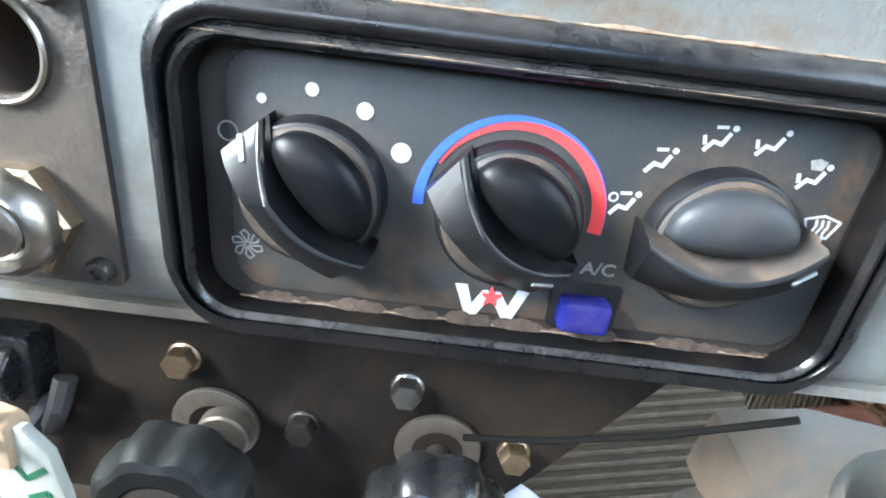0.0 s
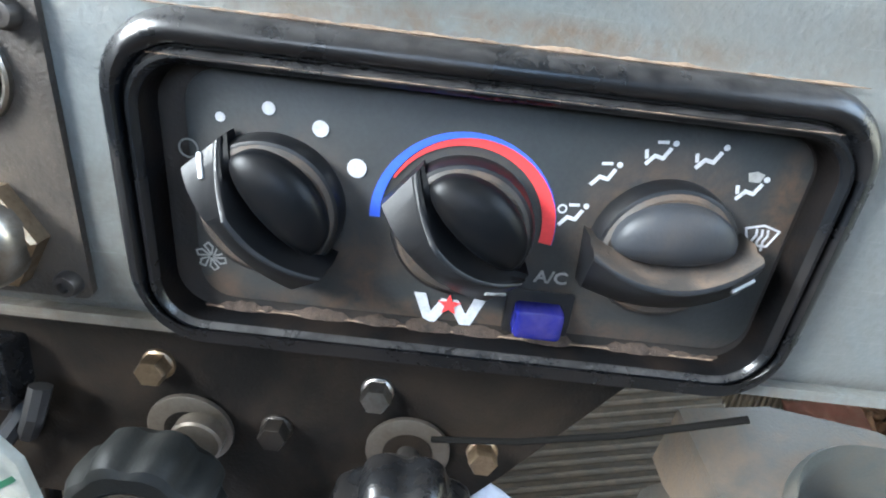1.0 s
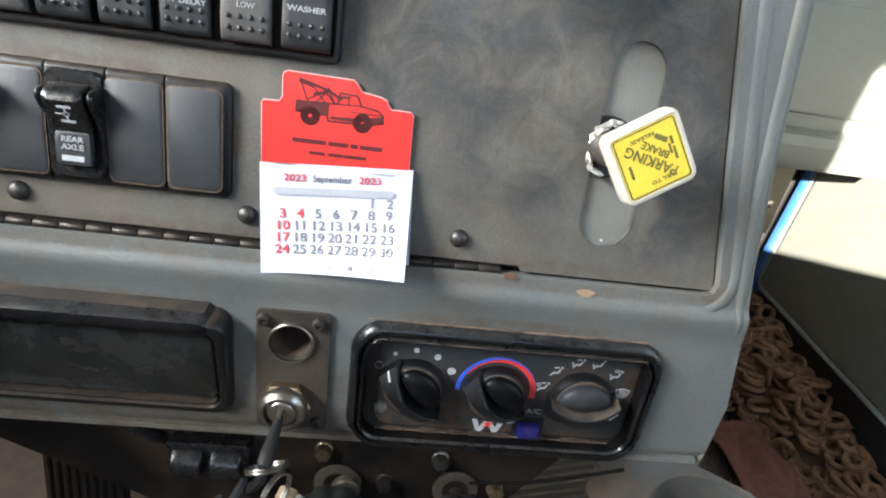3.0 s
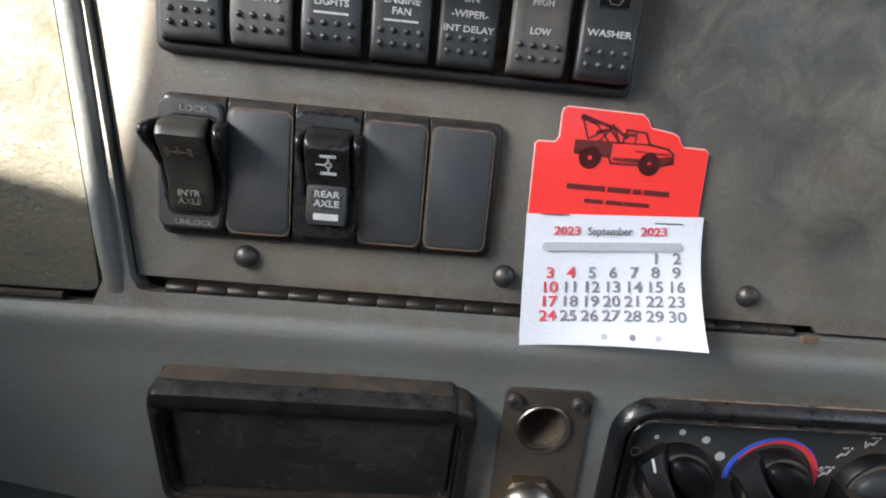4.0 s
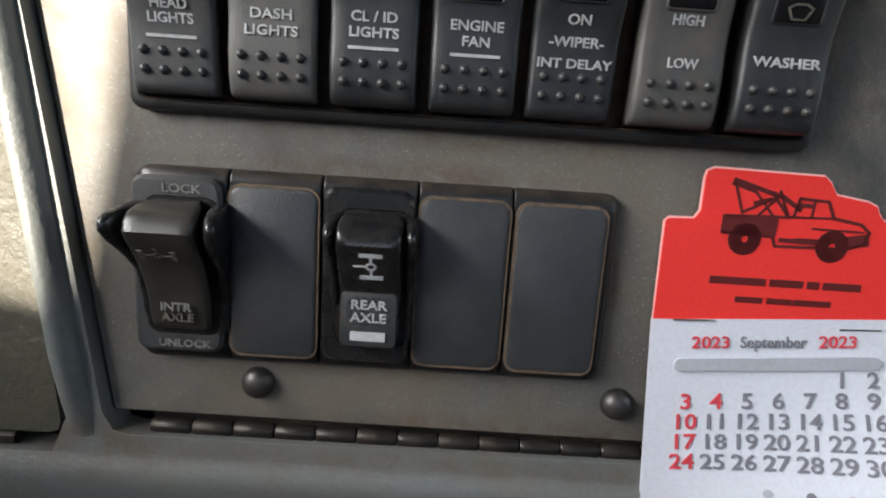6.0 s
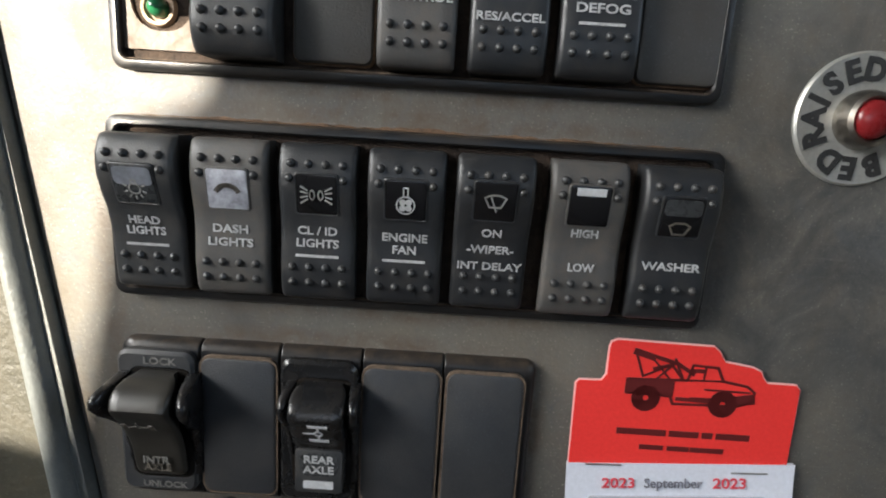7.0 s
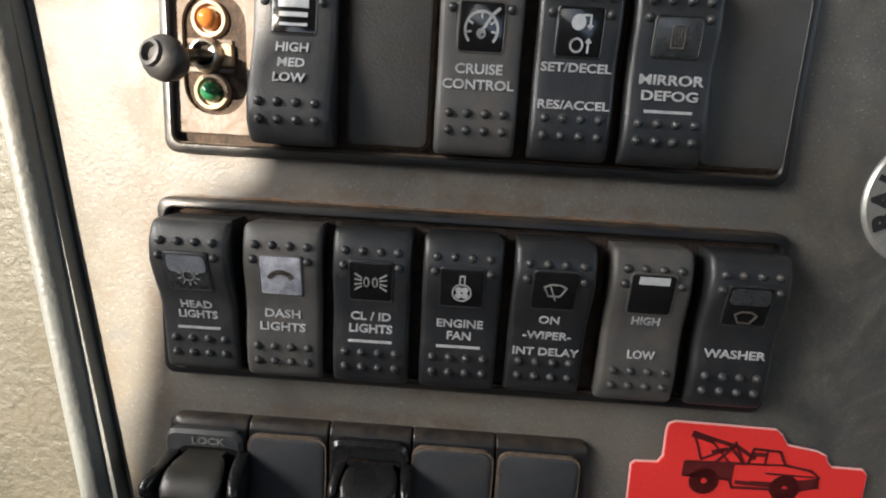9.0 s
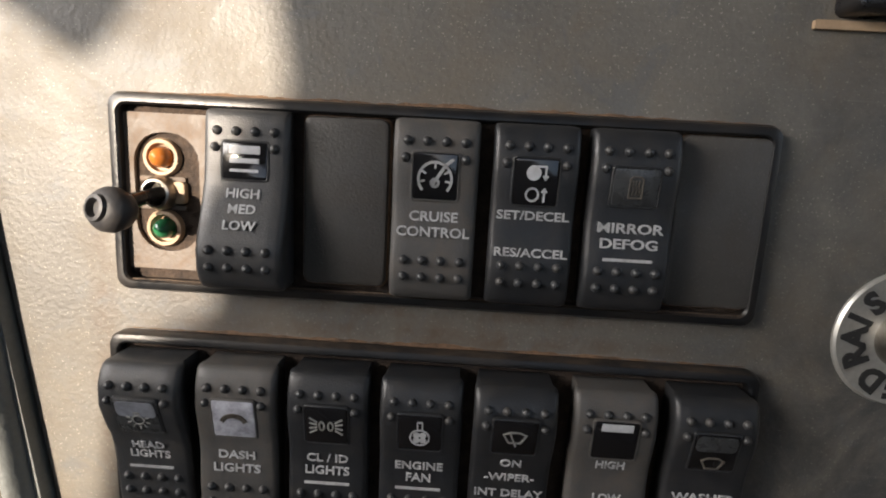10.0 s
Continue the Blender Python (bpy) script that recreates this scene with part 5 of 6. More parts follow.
    # air direction symbols round the mode knob
    for x, h, marks in ((0.2608, -0.0588, "oa"), (0.2662, -0.0478, "a"), (0.2776, -0.0414, "af"), (0.2893, -0.0410, "f"), (0.3010, -0.0473, "fw")):
        bm = bmesh.new()
        stroke(bm, [(x - 0.0030, h - 0.0026), (x - 0.0014, h - 0.0006), (x + 0.0006, h - 0.0010), (x + 0.0018, h + 0.0014)], 0.0009, fy)
        skin(bm, [(disc(x + 0.0026, h + 0.0027, 0.0007, 12), fy), (disc(x + 0.0026, h + 0.0027, 0.0007, 12), fy - 0.0002)])
        if "a" in marks:
            stroke(bm, [(x - 0.0014, h + 0.0026), (x + 0.0008, h + 0.0028)], 0.0007, fy)
        if "f" in marks:
            stroke(bm, [(x - 0.0036, h + 0.0004), (x - 0.0032, h - 0.0012)], 0.0008, fy)
        if "o" in marks:
            stroke(bm, [(x - 0.0030 + 0.001 * math.cos(a), h + 0.0014 + 0.001 * math.sin(a)) for a in np.linspace(0, 6.3, 13)], 0.0004, fy)
        if "w" in marks:
            shield = [(x - 0.0022, h + 0.0038), (x - 0.0014, h + 0.0018), (x + 0.0010, h + 0.0018), (x + 0.0018, h + 0.0038), (x - 0.0002, h + 0.0044)]
            part("screen_symbol", slab(shield, fy - 0.0002, fy), INK_FADED, c)
        part("air_symbol", bm, INK, c)
    bm = bmesh.new()
    x, h = 0.3072, -0.0590
    stroke(bm, [(x - 0.0042, h + 0.0020), (x, h + 0.0032), (x + 0.0042, h + 0.0020), (x + 0.0024, h - 0.0022), (x - 0.0024, h - 0.0022), (x - 0.0042, h + 0.0020)], 0.0005, fy)
    for d in (-0.0014, 0, 0.0014):
        stroke(bm, [(x + d, h - 0.0034), (x + d - 0.0003, h - 0.0010), (x + d + 0.0003, h + 0.0006), (x + d, h + 0.0020)], 0.0005, fy)
    part("defrost_symbol", bm, INK, c)
    lettering("A/C", 0.0047, INK_FADED, c, 0.2588, fy - 0.0002, -0.0765, 1.1)
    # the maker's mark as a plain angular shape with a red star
    bm = bmesh.new()
    x, h = 0.2337, -0.0890
    for s in (-1, 1):
        vee = [(x + s * px * 0.92, h + pz * 0.94) for px, pz in ((0.0104, 0.0042), (0.0068, -0.0048), (0.0036, -0.0048), (0.0004, 0.0004), (0.0010, 0.0030), (0.0024, 0.0030), (0.0051, -0.0014), (0.0070, 0.0042))]
        skin(bm, [(vee, fy), (vee, fy - 0.0003)])
    part("emblem", bm, INK, c, "white angular emblem")
    star = [(x + (0.0031 if k % 2 == 0 else 0.0013) * math.sin(k * math.pi / 5), h + 0.0012 + (0.0031 if k % 2 == 0 else 0.0013) * math.cos(k * math.pi / 5)) for k in range(10)]
    part("star", slab(star, fy - 0.0006, fy), RED_PRINT, c, "small red star")
    part("button_frame", slab(rrect(0.2484, 0.2662, -0.0938, -0.0805, 0.0010), fy - 0.0006, fy, 0.0002), BEZEL, c)
    part("button", slab(rrect(0.2506, 0.2636, -0.0926, -0.0838, 0.0016), -0.0030, fy, 0.0016), BLUE_BUTTON, c, "glossy blue push button")
    near = Matrix.Translation((0.2436, 0, 0.0159)) @ Matrix.Diagonal((0.987, 1, 0.987, 1)) @ Matrix.Translation((-0.2436, 0, -0.0159))
    for o in c.children:
        if o.name.split(".")[0] not in ("bezel", "recess_wall", "face", "floor_sheet", "lip_dirt", "lip_dust", "edge_dust", "ridge_dust"):
            o.matrix_basis = near @ o.matrix_basis
    for kx, turn, end, reach, cut in ((0.1878, -49, -1, 0.0190, 1), (0.2342, -40, 1, 0.0182, -1), (0.2833, 4, 1, 0.0192, 0)):
        m = near @ Matrix.Translation((kx, fy, -0.0645)) @ Matrix.Rotation(radians(-turn), 4, "Y")
        slope_mat = KNOB_DUSTY if kx > 0.27 else KNOB_SLOPE
        base = part("knob", lathe([(0.0176, 0), (0.0174, -0.0040), (0.0168, -0.0056), (0.0160, -0.0060)], 48), KNOB, c, "black pointer knob")
        base.matrix_basis = m
        part("skirt_top", lathe([(0.0160, -0.0060), (0.0150, -0.0068), (0, -0.0070)], 48), KNOB_DUSTY, base, "brown dust on the knob's skirt")
        # lens-shaped dome on one side
        n = 24
        lo = [(-0.0142 * math.cos(math.pi * k / n), 0.0042 - 0.0048 * math.sin(math.pi * k / n)) for k in range(n)]
        hi = [(0.0142 * math.cos(math.pi * k / n), 0.0042 + 0.0100 * math.sin(math.pi * k / n)) for k in range(n)]
        loops = []
        for f, y in ((1.0, -0.006), (1.0, -0.0088), (0.97, -0.0098), (0.88, -0.0109), (0.7, -0.0120), (0.45, -0.0128), (0.2, -0.0131), (0.02, -0.0132)):
            loops.append(([(px * f, 0.0058 + (pz - 0.0058) * f) for px, pz in lo + hi], y))
        part("cap", skin(bmesh.new(), loops), KNOB_TOP if kx > 0.27 else KNOB_CAP, base)
        # the pointer: a hollow inner slope, a crest, and a broad outer face, wide at both ends
        inner, outer = bmesh.new(), bmesh.new()
        ins, outs = [], []

        def section(k):
            s = abs(k)
            zi = 0.0050 - 0.0052 * (1 - k * k)
            vr = 0.0021 - 0.0070 * (1 - k * k)
            vo = -0.0126 + 0.0034 * k * k
            fall = 0.0056 if cut < 0 else 0.0022
            high, low = 0.0152 - fall * s ** 2.5, 0.0086 - (0.0046 if cut < 0 else 0.0026) * s ** 2
            # one end is chamfered down to the tip
            t = max(0.0, (k * cut - 0.25) / 0.75)
            if t > 0:
                high = 0.0150 - 0.0092 * t
                low = high - 0.0062 * (1 - t) ** 1.5
            return end * reach * k, zi, vr, vo, high, low

        def on_outer(k, f):
            xx, zi, vr, vo, high, low = section(k)
            return Vector((xx, -(high - 0.0005 + (low - high + 0.0011) * f), vr - 0.0009 + (vo - vr + 0.0015) * f))

        for k in np.linspace(-1, 1, 33):
            xx, zi, vr, vo, high, low = section(k)
            foot = min(0.0076, high - 0.0012)
            rise = high - foot
            ins.append([inner.verts.new((xx, -d, z)) for z, d in ((zi, 0.0005), (zi, foot), (zi * 0.6 + vr * 0.4, foot + 0.24 * rise), (vr + 0.0016, foot + 0.72 * rise), (vr + 0.0008, high - 0.0005))])
            outs.append([outer.verts.new((xx, -d, z)) for z, d in ((vr + 0.0008, high - 0.0005), (vr + 0.0003, high - 0.0001), (vr - 0.0003, high), (vr - 0.0009, high - 0.0004), (vo + 0.0006, low + 0.0006), (vo, low - 0.0006), (vo - 0.0006, 0.0005))])
        for bm, cols in ((inner, ins), (outer, outs)):
            for p, q in zip(cols, cols[1:]):
                for r in range(len(p) - 1):
                    bm.faces.new((p[r], q[r], q[r + 1], p[r + 1]))
        for a, b in ((ins[0], outs[0]), (ins[-1], outs[-1])):
            outer.faces.new([outer.verts.new(v.co) for v in a[:-1]] + b)
        part("finger_slope", inner, slope_mat, base, smooth=40)
        part("pointer", outer, KNOB, base, smooth=33)
        mark = part("pointer_mark", box(-0.0030, 0.0030, -0.0004, 0.0003, -0.0006, 0.0006, 0.0002), INK if cut >= 0 else INK_FADED, base)
        spot, along_x = on_outer(0.88, 0.40), (on_outer(0.94, 0.40) - on_outer(0.82, 0.40)).normalized()
        out = along_x.cross(on_outer(0.88, 0.55) - on_outer(0.88, 0.35)).normalized()
        out = out if out.y > 0 else -out
        mark.matrix_basis = Matrix.Translation(spot - out * 0.0003) @ Matrix((along_x, out, along_x.cross(out))).transposed().to_4x4()


climate_panel()


# ---- storage pocket, outlet and ignition ----
def pocket():
    # the whole front leans out towards its top
    lean = LOWER @ Matrix.Translation((0, -0.001, -0.0865)) @ Matrix.Rotation(radians(9), 4, "X") @ Matrix.Translation((0, 0, 0.0865))
    p = thing("storage_pocket", lean, "black plastic storage pocket with a dusty lid set in the dash", "pocket")
    o, i = rrect(-0.0335, 0.0945, -0.0865, -0.0240, 0.0085), rrect(-0.0280, 0.0875, -0.0800, -0.0305, 0.0060)
    part("rim", skin(bmesh.new(), [(o, 0.0165), (o, -0.0012), (grow(o, -0.0010), -0.0028), (grow(o, -0.0024), -0.0034), (grow(i, 0.0020), -0.0034), (grow(i, 0.0014), -0.0016), (grow(i, 0.0006), -0.0014), (i, -0.0022), (grow(i, -0.0006), 0.0165)], False, False), BEZEL, p)
    part("brow", slab(rrect(-0.0325, 0.0870, -0.0325, -0.0220, 0.0048), -0.0052, 0.014, 0.0046), BEZEL_GLOSS, p, "overhanging black upper lip")
    part("lid", slab(rrect(-0.0270, 0.0864, -0.0790, -0.0310, 0.004), 0.0012, 0.005, 0.0012), POCKET_LID, p, "dark smeared inner lid")
    part("brow_dust", slab(rrect(-0.0295, 0.0840, -0.0226, -0.0217, 0.0004, 2), 0.0030, 0.0120), KNOB_DUSTY, p, "brown dust on the upper lip")
    for x, h, w in ((0.018, -0.046, 0.004), (0.024, -0.050, 0.005), (0.040, -0.047, 0.006), (0.052, -0.062, 0.004), (-0.016, -0.047, 0.0012)):
        part("mark", slab([(x + w * math.cos(a) * (1 + 0.4 * math.sin(3 * a + x * 90)), h + w * 0.6 * math.sin(a)) for a in np.linspace(0, 6.0, 14)], 0.0009, 0.0013), LENS_GREY if w < 0.002 else WORN_GLOSS, p, "dull rubbed mark on the lid")


pocket()


def ignition():
    p = thing("ignition_plate", LOWER, "brown anodised plate with outlet socket and ignition lock", "plate")
    outer = rrect(0.1062, 0.1432, -0.0935, -0.0212, 0.0024, 4)
    part("plate", holed(outer, [disc(0.1237, -0.0391, 0.0098, 28)], -0.0020, 0), KEY_PLATE, p)
    for x, h in ((0.1100, -0.0262), (0.1372, -0.0266), (0.1115, -0.0890), (0.1382, -0.0890)):
        s = part("screw", lathe([(0.0034, 0), (0.0034, -0.0018), (0.0028, -0.0030), (0.0015, -0.0032), (0.0013, -0.0018), (0, -0.0018)], 16, x, h), DARK_STEEL, p)
        s.location.y = -0.0020
    part("socket_ring", skin(bmesh.new(), [(disc(0.1237, -0.0391, r, 36), y) for r, y in ((0.0118, -0.0020), (0.0118, -0.0034), (0.0113, -0.0040), (0.0106, -0.0038), (0.0103, -0.0024), (0.0102, 0.003))], False, False), CHROME, p)
    part("socket_tube", skin(bmesh.new(), [(disc(0.1237, -0.0391, 0.0102, 28), 0.0005), (disc(0.1237, -0.0391, 0.0098, 28), 0.034)], False, True), BRONZE, p, "brass-brown socket lining")
    nut = part("lock_nut", skin(bmesh.new(), [(disc(0.1212, -0.0765, 0.0145, 6), -0.002), (disc(0.1212, -0.0765, 0.0145, 6), -0.0065), (disc(0.1212, -0.0765, 0.0135, 6), -0.0075)]), ZINC, p)
    part("lock_collar", lathe([(0.0128, -0.006), (0.0128, -0.0090), (0.0118, -0.0118), (0.0100, -0.0132), (0.0086, -0.0128), (0.0084, -0.0100), (0, -0.0100)], 40, 0.1212, -0.0765), CHROME, p)
    part("lock_core", lathe([(0.0072, -0.009), (0.0072, -0.0118), (0.0066, -0.0124), (0, -0.0124)], 28, 0.1212, -0.0765), STEEL, p)


ignition()


def keys():
    k = thing("key", at(0.1212, -0.012, -0.0765, LOWER), "black plastic-headed ignition key in the lock", "key")
    part("blade", box(-0.0011, 0.0011, -0.006, 0.004, -0.0034, 0.0034, 0.0004), STEEL, k)
    head = tube([(0, -0.003, 0), (0, -0.006, -0.0004), (-0.0002, -0.014, -0.0014), (-0.0005, -0.024, -0.0026), (-0.0007, -0.0300, -0.0034), (-0.0008, -0.0325, -0.0037)], [0.0020, 0.0024, 0.0028, 0.0036, 0.0036, 0.0022], 12)
    part("head", head, SEAL, k)
    ring = thing("key_ring", at(0.1204, -0.0370, -0.0880, LOWER), "split steel key rings hanging from the key", "key ring")
    for dx, dy, dz, r, ax, ay in ((0.0, 0.0, 0.0, 0.0095, 58, 12), (0.0045, -0.001, -0.0150, 0.0100, 6, 62)):
        for w in (-0.0007, 0.0007):
            pts = [(r * math.cos(a), w + 0.0006 * math.sin(a), r * math.sin(a)) for a in np.linspace(0, 2 * math.pi, 37)[:-1]]
            o = part("wire_ring", tube(pts, 0.0008, 8, True), CHROME, ring)
            o.matrix_basis = Matrix.Translation((dx, dy, dz)) @ Matrix.Rotation(radians(ax), 4, "X") @ Matrix.Rotation(radians(ay), 4, "Z")
    tag = thing("key_tag", at(0.1300, -0.0300, -0.1290, LOWER), "white plastic key tag with green marker scribble", "tag")
    out = [(-0.004, 0.014), (0.003, 0.016), (0.008, 0.012), (0.0105, 0.002), (0.0115, -0.010), (0.009, -0.021), (0.003, -0.026), (-0.004, -0.025), (-0.009, -0.018), (-0.010, -0.006), (-0.0075, 0.006)]
    part("tag_plate", slab(out[::-1], -0.0012, 0.0012, 0.0006), TAG, tag)
    part("tag_loop", slab(rrect(-0.0065, 0.0015, 0.0055, 0.0165, 0.002, 3), -0.0030, 0.0030, 0.0010), CARDBOARD, tag)
    for pts, w in [([(0.000, 0.007), (0.003, 0.004), (0.007, 0.008)], 0.0012), ([(0.003, -0.001), (0.007, 0.002), (0.0085, -0.004), (0.004, -0.007)], 0.0012)] + [([(-0.006, z), (0.001, z - 0.005)], 0.0009) for z in (-0.004, -0.007, -0.010, -0.013)]:
        part("pen_stroke", stroke(bmesh.new(), pts, w, -0.0013), GREEN_INK, tag, "green marker stroke")
    tag.matrix_basis = tag.matrix_basis @ Matrix.Rotation(radians(-10), 4, "Z") @ Matrix.Rotation(radians(6), 4, "Y") @ Matrix.Translation((0, 0, -0.003)) @ Matrix.Diagonal((1.25, 1, 1.25, 1))


keys()


# ---- under the dash ----
def bolt(x, z, mat=None, y=0.036):
    b = thing("hex_bolt", at(x, y, z), "brassy zinc flanged hex bolt in the dark bracket", "bolt", "bracket bolts")
    part("flange", lathe([(0.0058, 0), (0.0056, -0.0010), (0.0048, -0.0016)], 24), mat or ZINC, b)
    part("head", skin(bmesh.new(), [(disc(0, 0, 0.0052, 6), -0.001), (disc(0, 0, 0.0052, 6), -0.0060), (disc(0, 0, 0.0046, 6), -0.0070)]), mat or ZINC, b)
    return b


def under_dash():
    u = thing("valve_bracket", DASH, "dark painted steel bracket plate below the dashboard", "bracket")
    outer = [(0.30, 0.676), (-0.10, 0.690), (-0.06, 0.640), (0.06, 0.585), (0.23, 0.575), (0.262, 0.610), (0.30, 0.655)]
    part("plate", holed(outer[::-1], [], 0.036, 0.039), UNDER, u)
    part("soffit", box(-0.36, 0.362, 0.004, 0.16, 0.6745, 0.6775), FASCIA, u)
    for x, z in ((0.1404, 0.6424), (0.2147, 0.6408), (0.2536, 0.6199), (0.1805, 0.6212)):
        bolt(x, z, HINGE if x == 0.1805 else STEEL if x == 0.2147 else ZINC)
    for i, (x, z) in enumerate(((0.1505, 0.6178), (0.2272, 0.6178))):
        v = thing("air_valve_knob", at(x, 0.036, z), "black eight-lobed air valve knob with an engraved plate", "knob", "air valve knobs")
        part("washer", lathe([(0.0150, 0), (0.0150, -0.0016), (0.0142, -0.0020), (0.006, -0.0020)], 36), WASHER, v)
        part("shaft", lathe([(0.0040, 0), (0.0040, -0.03)], 16), DARK_STEEL, v)
        loops = []
        for r, y, dent in ((0.014, -0.018, 0.0), (0.0190, -0.0195, 0.6), (0.0222, -0.0225, 1.0), (0.0228, -0.0290, 1.0), (0.0222, -0.0335, 1.0), (0.0205, -0.0365, 0.7), (0.0180, -0.0380, 0.3), (0.0130, -0.0384, 0), (0.0122, -0.0376, 0), (0.0001, -0.0376, 0)):
            loops.append(([(r * (1 - 0.13 * dent * (0.5 + 0.5 * math.cos(8 * a)) ** 1.5) * math.cos(a), r * (1 - 0.13 * dent * (0.5 + 0.5 * math.cos(8 * a)) ** 1.5) * math.sin(a)) for a in np.linspace(0, 2 * math.pi, 97)[:-1]], y))
        part("grip", skin(bmesh.new(), loops), GRIP if i == 0 else GLOSS_BLACK, v, smooth=25)
        if i == 0:
            part("spacer", lathe([(0.0088, -0.006), (0.0088, -0.0105), (0.0080, -0.0112), (0.003, -0.0112)], 28, 0.0062, 0.0042), WASHER, v, "loose grey spacer disc on the shaft")
        # near-black disc on the washer, painted as the shaded hole round the shaft
        part("shaft_gap", lathe([(0.0088, -0.0016), (0.0088, -0.0024), (0.004, -0.0024)], 28), UNDER, v)
        part("name_plate", lathe([(0.0118, -0.0370), (0.0118, -0.0382), (0.0112, -0.0384), (0, -0.0384)], 36), KEY_PLATE, v)
        for t, h in (("TAG", -0.0052), ("PUSHER", 0.0), ("AXLE", 0.0052)):
            lettering(t, 0.0046, INK_FADED if i == 0 else INK, v, 0, -0.0386, h, 1.1, 180)
        v.matrix_basis = v.matrix_basis @ Matrix.Rotation(radians(6), 4, "X")
    s = thing("twin_switch", at(0.0733, 0.031, 0.6405), "pair of small black rocker switches under the dash", "switch")
    part("frame", slab(rrect(-0.0240, 0.0240, -0.0150, 0.0085, 0.002), -0.006, 0.006, 0.001), GLOSS_BLACK, s)
    for dx in (-0.0112, 0.0112):
        rk = part("rocker", rocker_body(0.0088, 0.0092, lambda v: 0.0135 - 0.0052 * v * v - 0.0016 * v, 0.0015), GLOSS_BLACK, s)
        rk.location = (dx, 0, -0.0036)
    w = thing("wiring_bundle", DASH, "black wiring harness under the dash", "wiring")
    for j in range(5):
        pts = [(0.05 + 0.012 * j + 0.02 * math.sin(2.5 * k + j), 0.045 + 0.02 * math.sin(3 * k + 2 * j), 0.635 - 0.05 * k - 0.01 * j) for k in np.linspace(-0.6, 2.2, 16)]
        part("cable", tube(pts, 0.0035, 8), SEAL, w)
    c = thing("loose_cable", DASH, "thin black cable running below the dashboard edge", "cable")
    part("cable", tube([(0.235, 0.030, 0.628), (0.262, 0.022, 0.637), (0.292, 0.014, 0.650), (0.322, 0.008, 0.664)], 0.0011, 8), CABLE, c)
    for j, (x, z, r) in enumerate(((0.200, 0.558, 12), (0.266, 0.566, -30), (0.172, 0.552, 40))):
        pp = thing("paper_scrap", at(x, 0.012 + 0.006 * j, z), "crumpled white paper with printed patches below the knobs", "paper", "loose papers")
        bm = bmesh.new()
        bmesh.ops.create_grid(bm, x_segments=36, y_segments=36, size=0.034)
        for q in bm.verts:
            q.co.z = 0.009 * noise.noise(q.co * 45 + Vector((j * 3, 0, 0))) + 0.004 * noise.noise(q.co * 120)
        sheet = part("sheet", bm, PAPER, pp, smooth=60)
        sheet.matrix_basis = Matrix.Rotation(radians(62), 4, "X") @ Matrix.Rotation(radians(r), 4, "Z")
        mod = sheet.modifiers.new("thick", "SOLIDIFY")
        mod.thickness = 0.0006


under_dash()


# ---- console, floor and passenger side (world metres, upright) ----
def console():
    c = thing("centre_console", Matrix.Translation((0.378, -0.030, 0)), "dusty grey moulded console with a round cup holder", "console")
    top = 0.490
    hole = [(0.039 * math.cos(a) + 0.008, 0.039 * math.sin(a) - 0.015) for a in np.linspace(0, 2 * math.pi, 49)[:-1]]
    outer = [(-0.052, 0.039), (-0.040, -0.20), (0.075, -0.20), (0.075, -0.020), (0.052, 0.020), (0.024, 0.038), (-0.015, 0.045)]
    bm = bmesh.new()
    edges = []
    for pts in (outer, hole):
        vs = [bm.verts.new((x, y, 0)) for x, y in pts]
        edges += [bm.edges.new((vs[i], vs[(i + 1) % len(vs)])) for i in range(len(vs))]
    bmesh.ops.triangle_fill(bm, edges=edges, use_beauty=True)
    got = bmesh.ops.extrude_face_region(bm, geom=bm.faces[:])
    bmesh.ops.translate(bm, verts=[v for v in got["geom"] if isinstance(v, bmesh.types.BMVert)], vec=(0, 0, -0.03))
    body = part("tray", bm, CONSOLE, c)
    body.location.z = top
    cup = bmesh.new()
    rows = []
    for f, z in ((1.09, -0.001), (1.08, 0.004), (1.045, 0.0062), (1.0, 0.003), (0.97, -0.02), (0.92, -0.075), (0.86, -0.082)):
        rows.append([cup.verts.new(((x - 0.008) * f + 0.008, (y + 0.015) * f - 0.015, top + z)) for x, y in hole])
    for a, b in zip(rows, rows[1:]):
        for i in range(len(hole)):
            cup.faces.new((a[i], a[(i + 1) % len(hole)], b[(i + 1) % len(hole)], b[i]))
    cup.faces.new(rows[-1])
    part("cup_holder", cup, CUP_GREY, c, "grey cup holder ring")
    part("pedestal", box(-0.060, 0.07, -0.19, 0.032, 0.0, top - 0.028, 0.01), CONSOLE, c)


console()


def ribbed(name, m, w, h, n, label, category, mat):
    t = thing(name, m, label, category)
    part("base_sheet", box(-w / 2, w / 2, -h / 2, h / 2, -0.006, 0), mat, t)
    for i in range(n):
        y = -h / 2 + (i + 0.5) * h / n
        part("rib", box(-w / 2, w / 2, y - h / n * 0.28, y + h / n * 0.28, -0.001, 0.0035, 0.0012, 1), mat, t)
    return t


def wall_with(name, m, outer, holes, thick, mat, label):
    w = thing(name, m, label, "wall", kind="structure")
    part("wall_sheet", holed(outer, holes, 0, thick), mat, w)
    return w


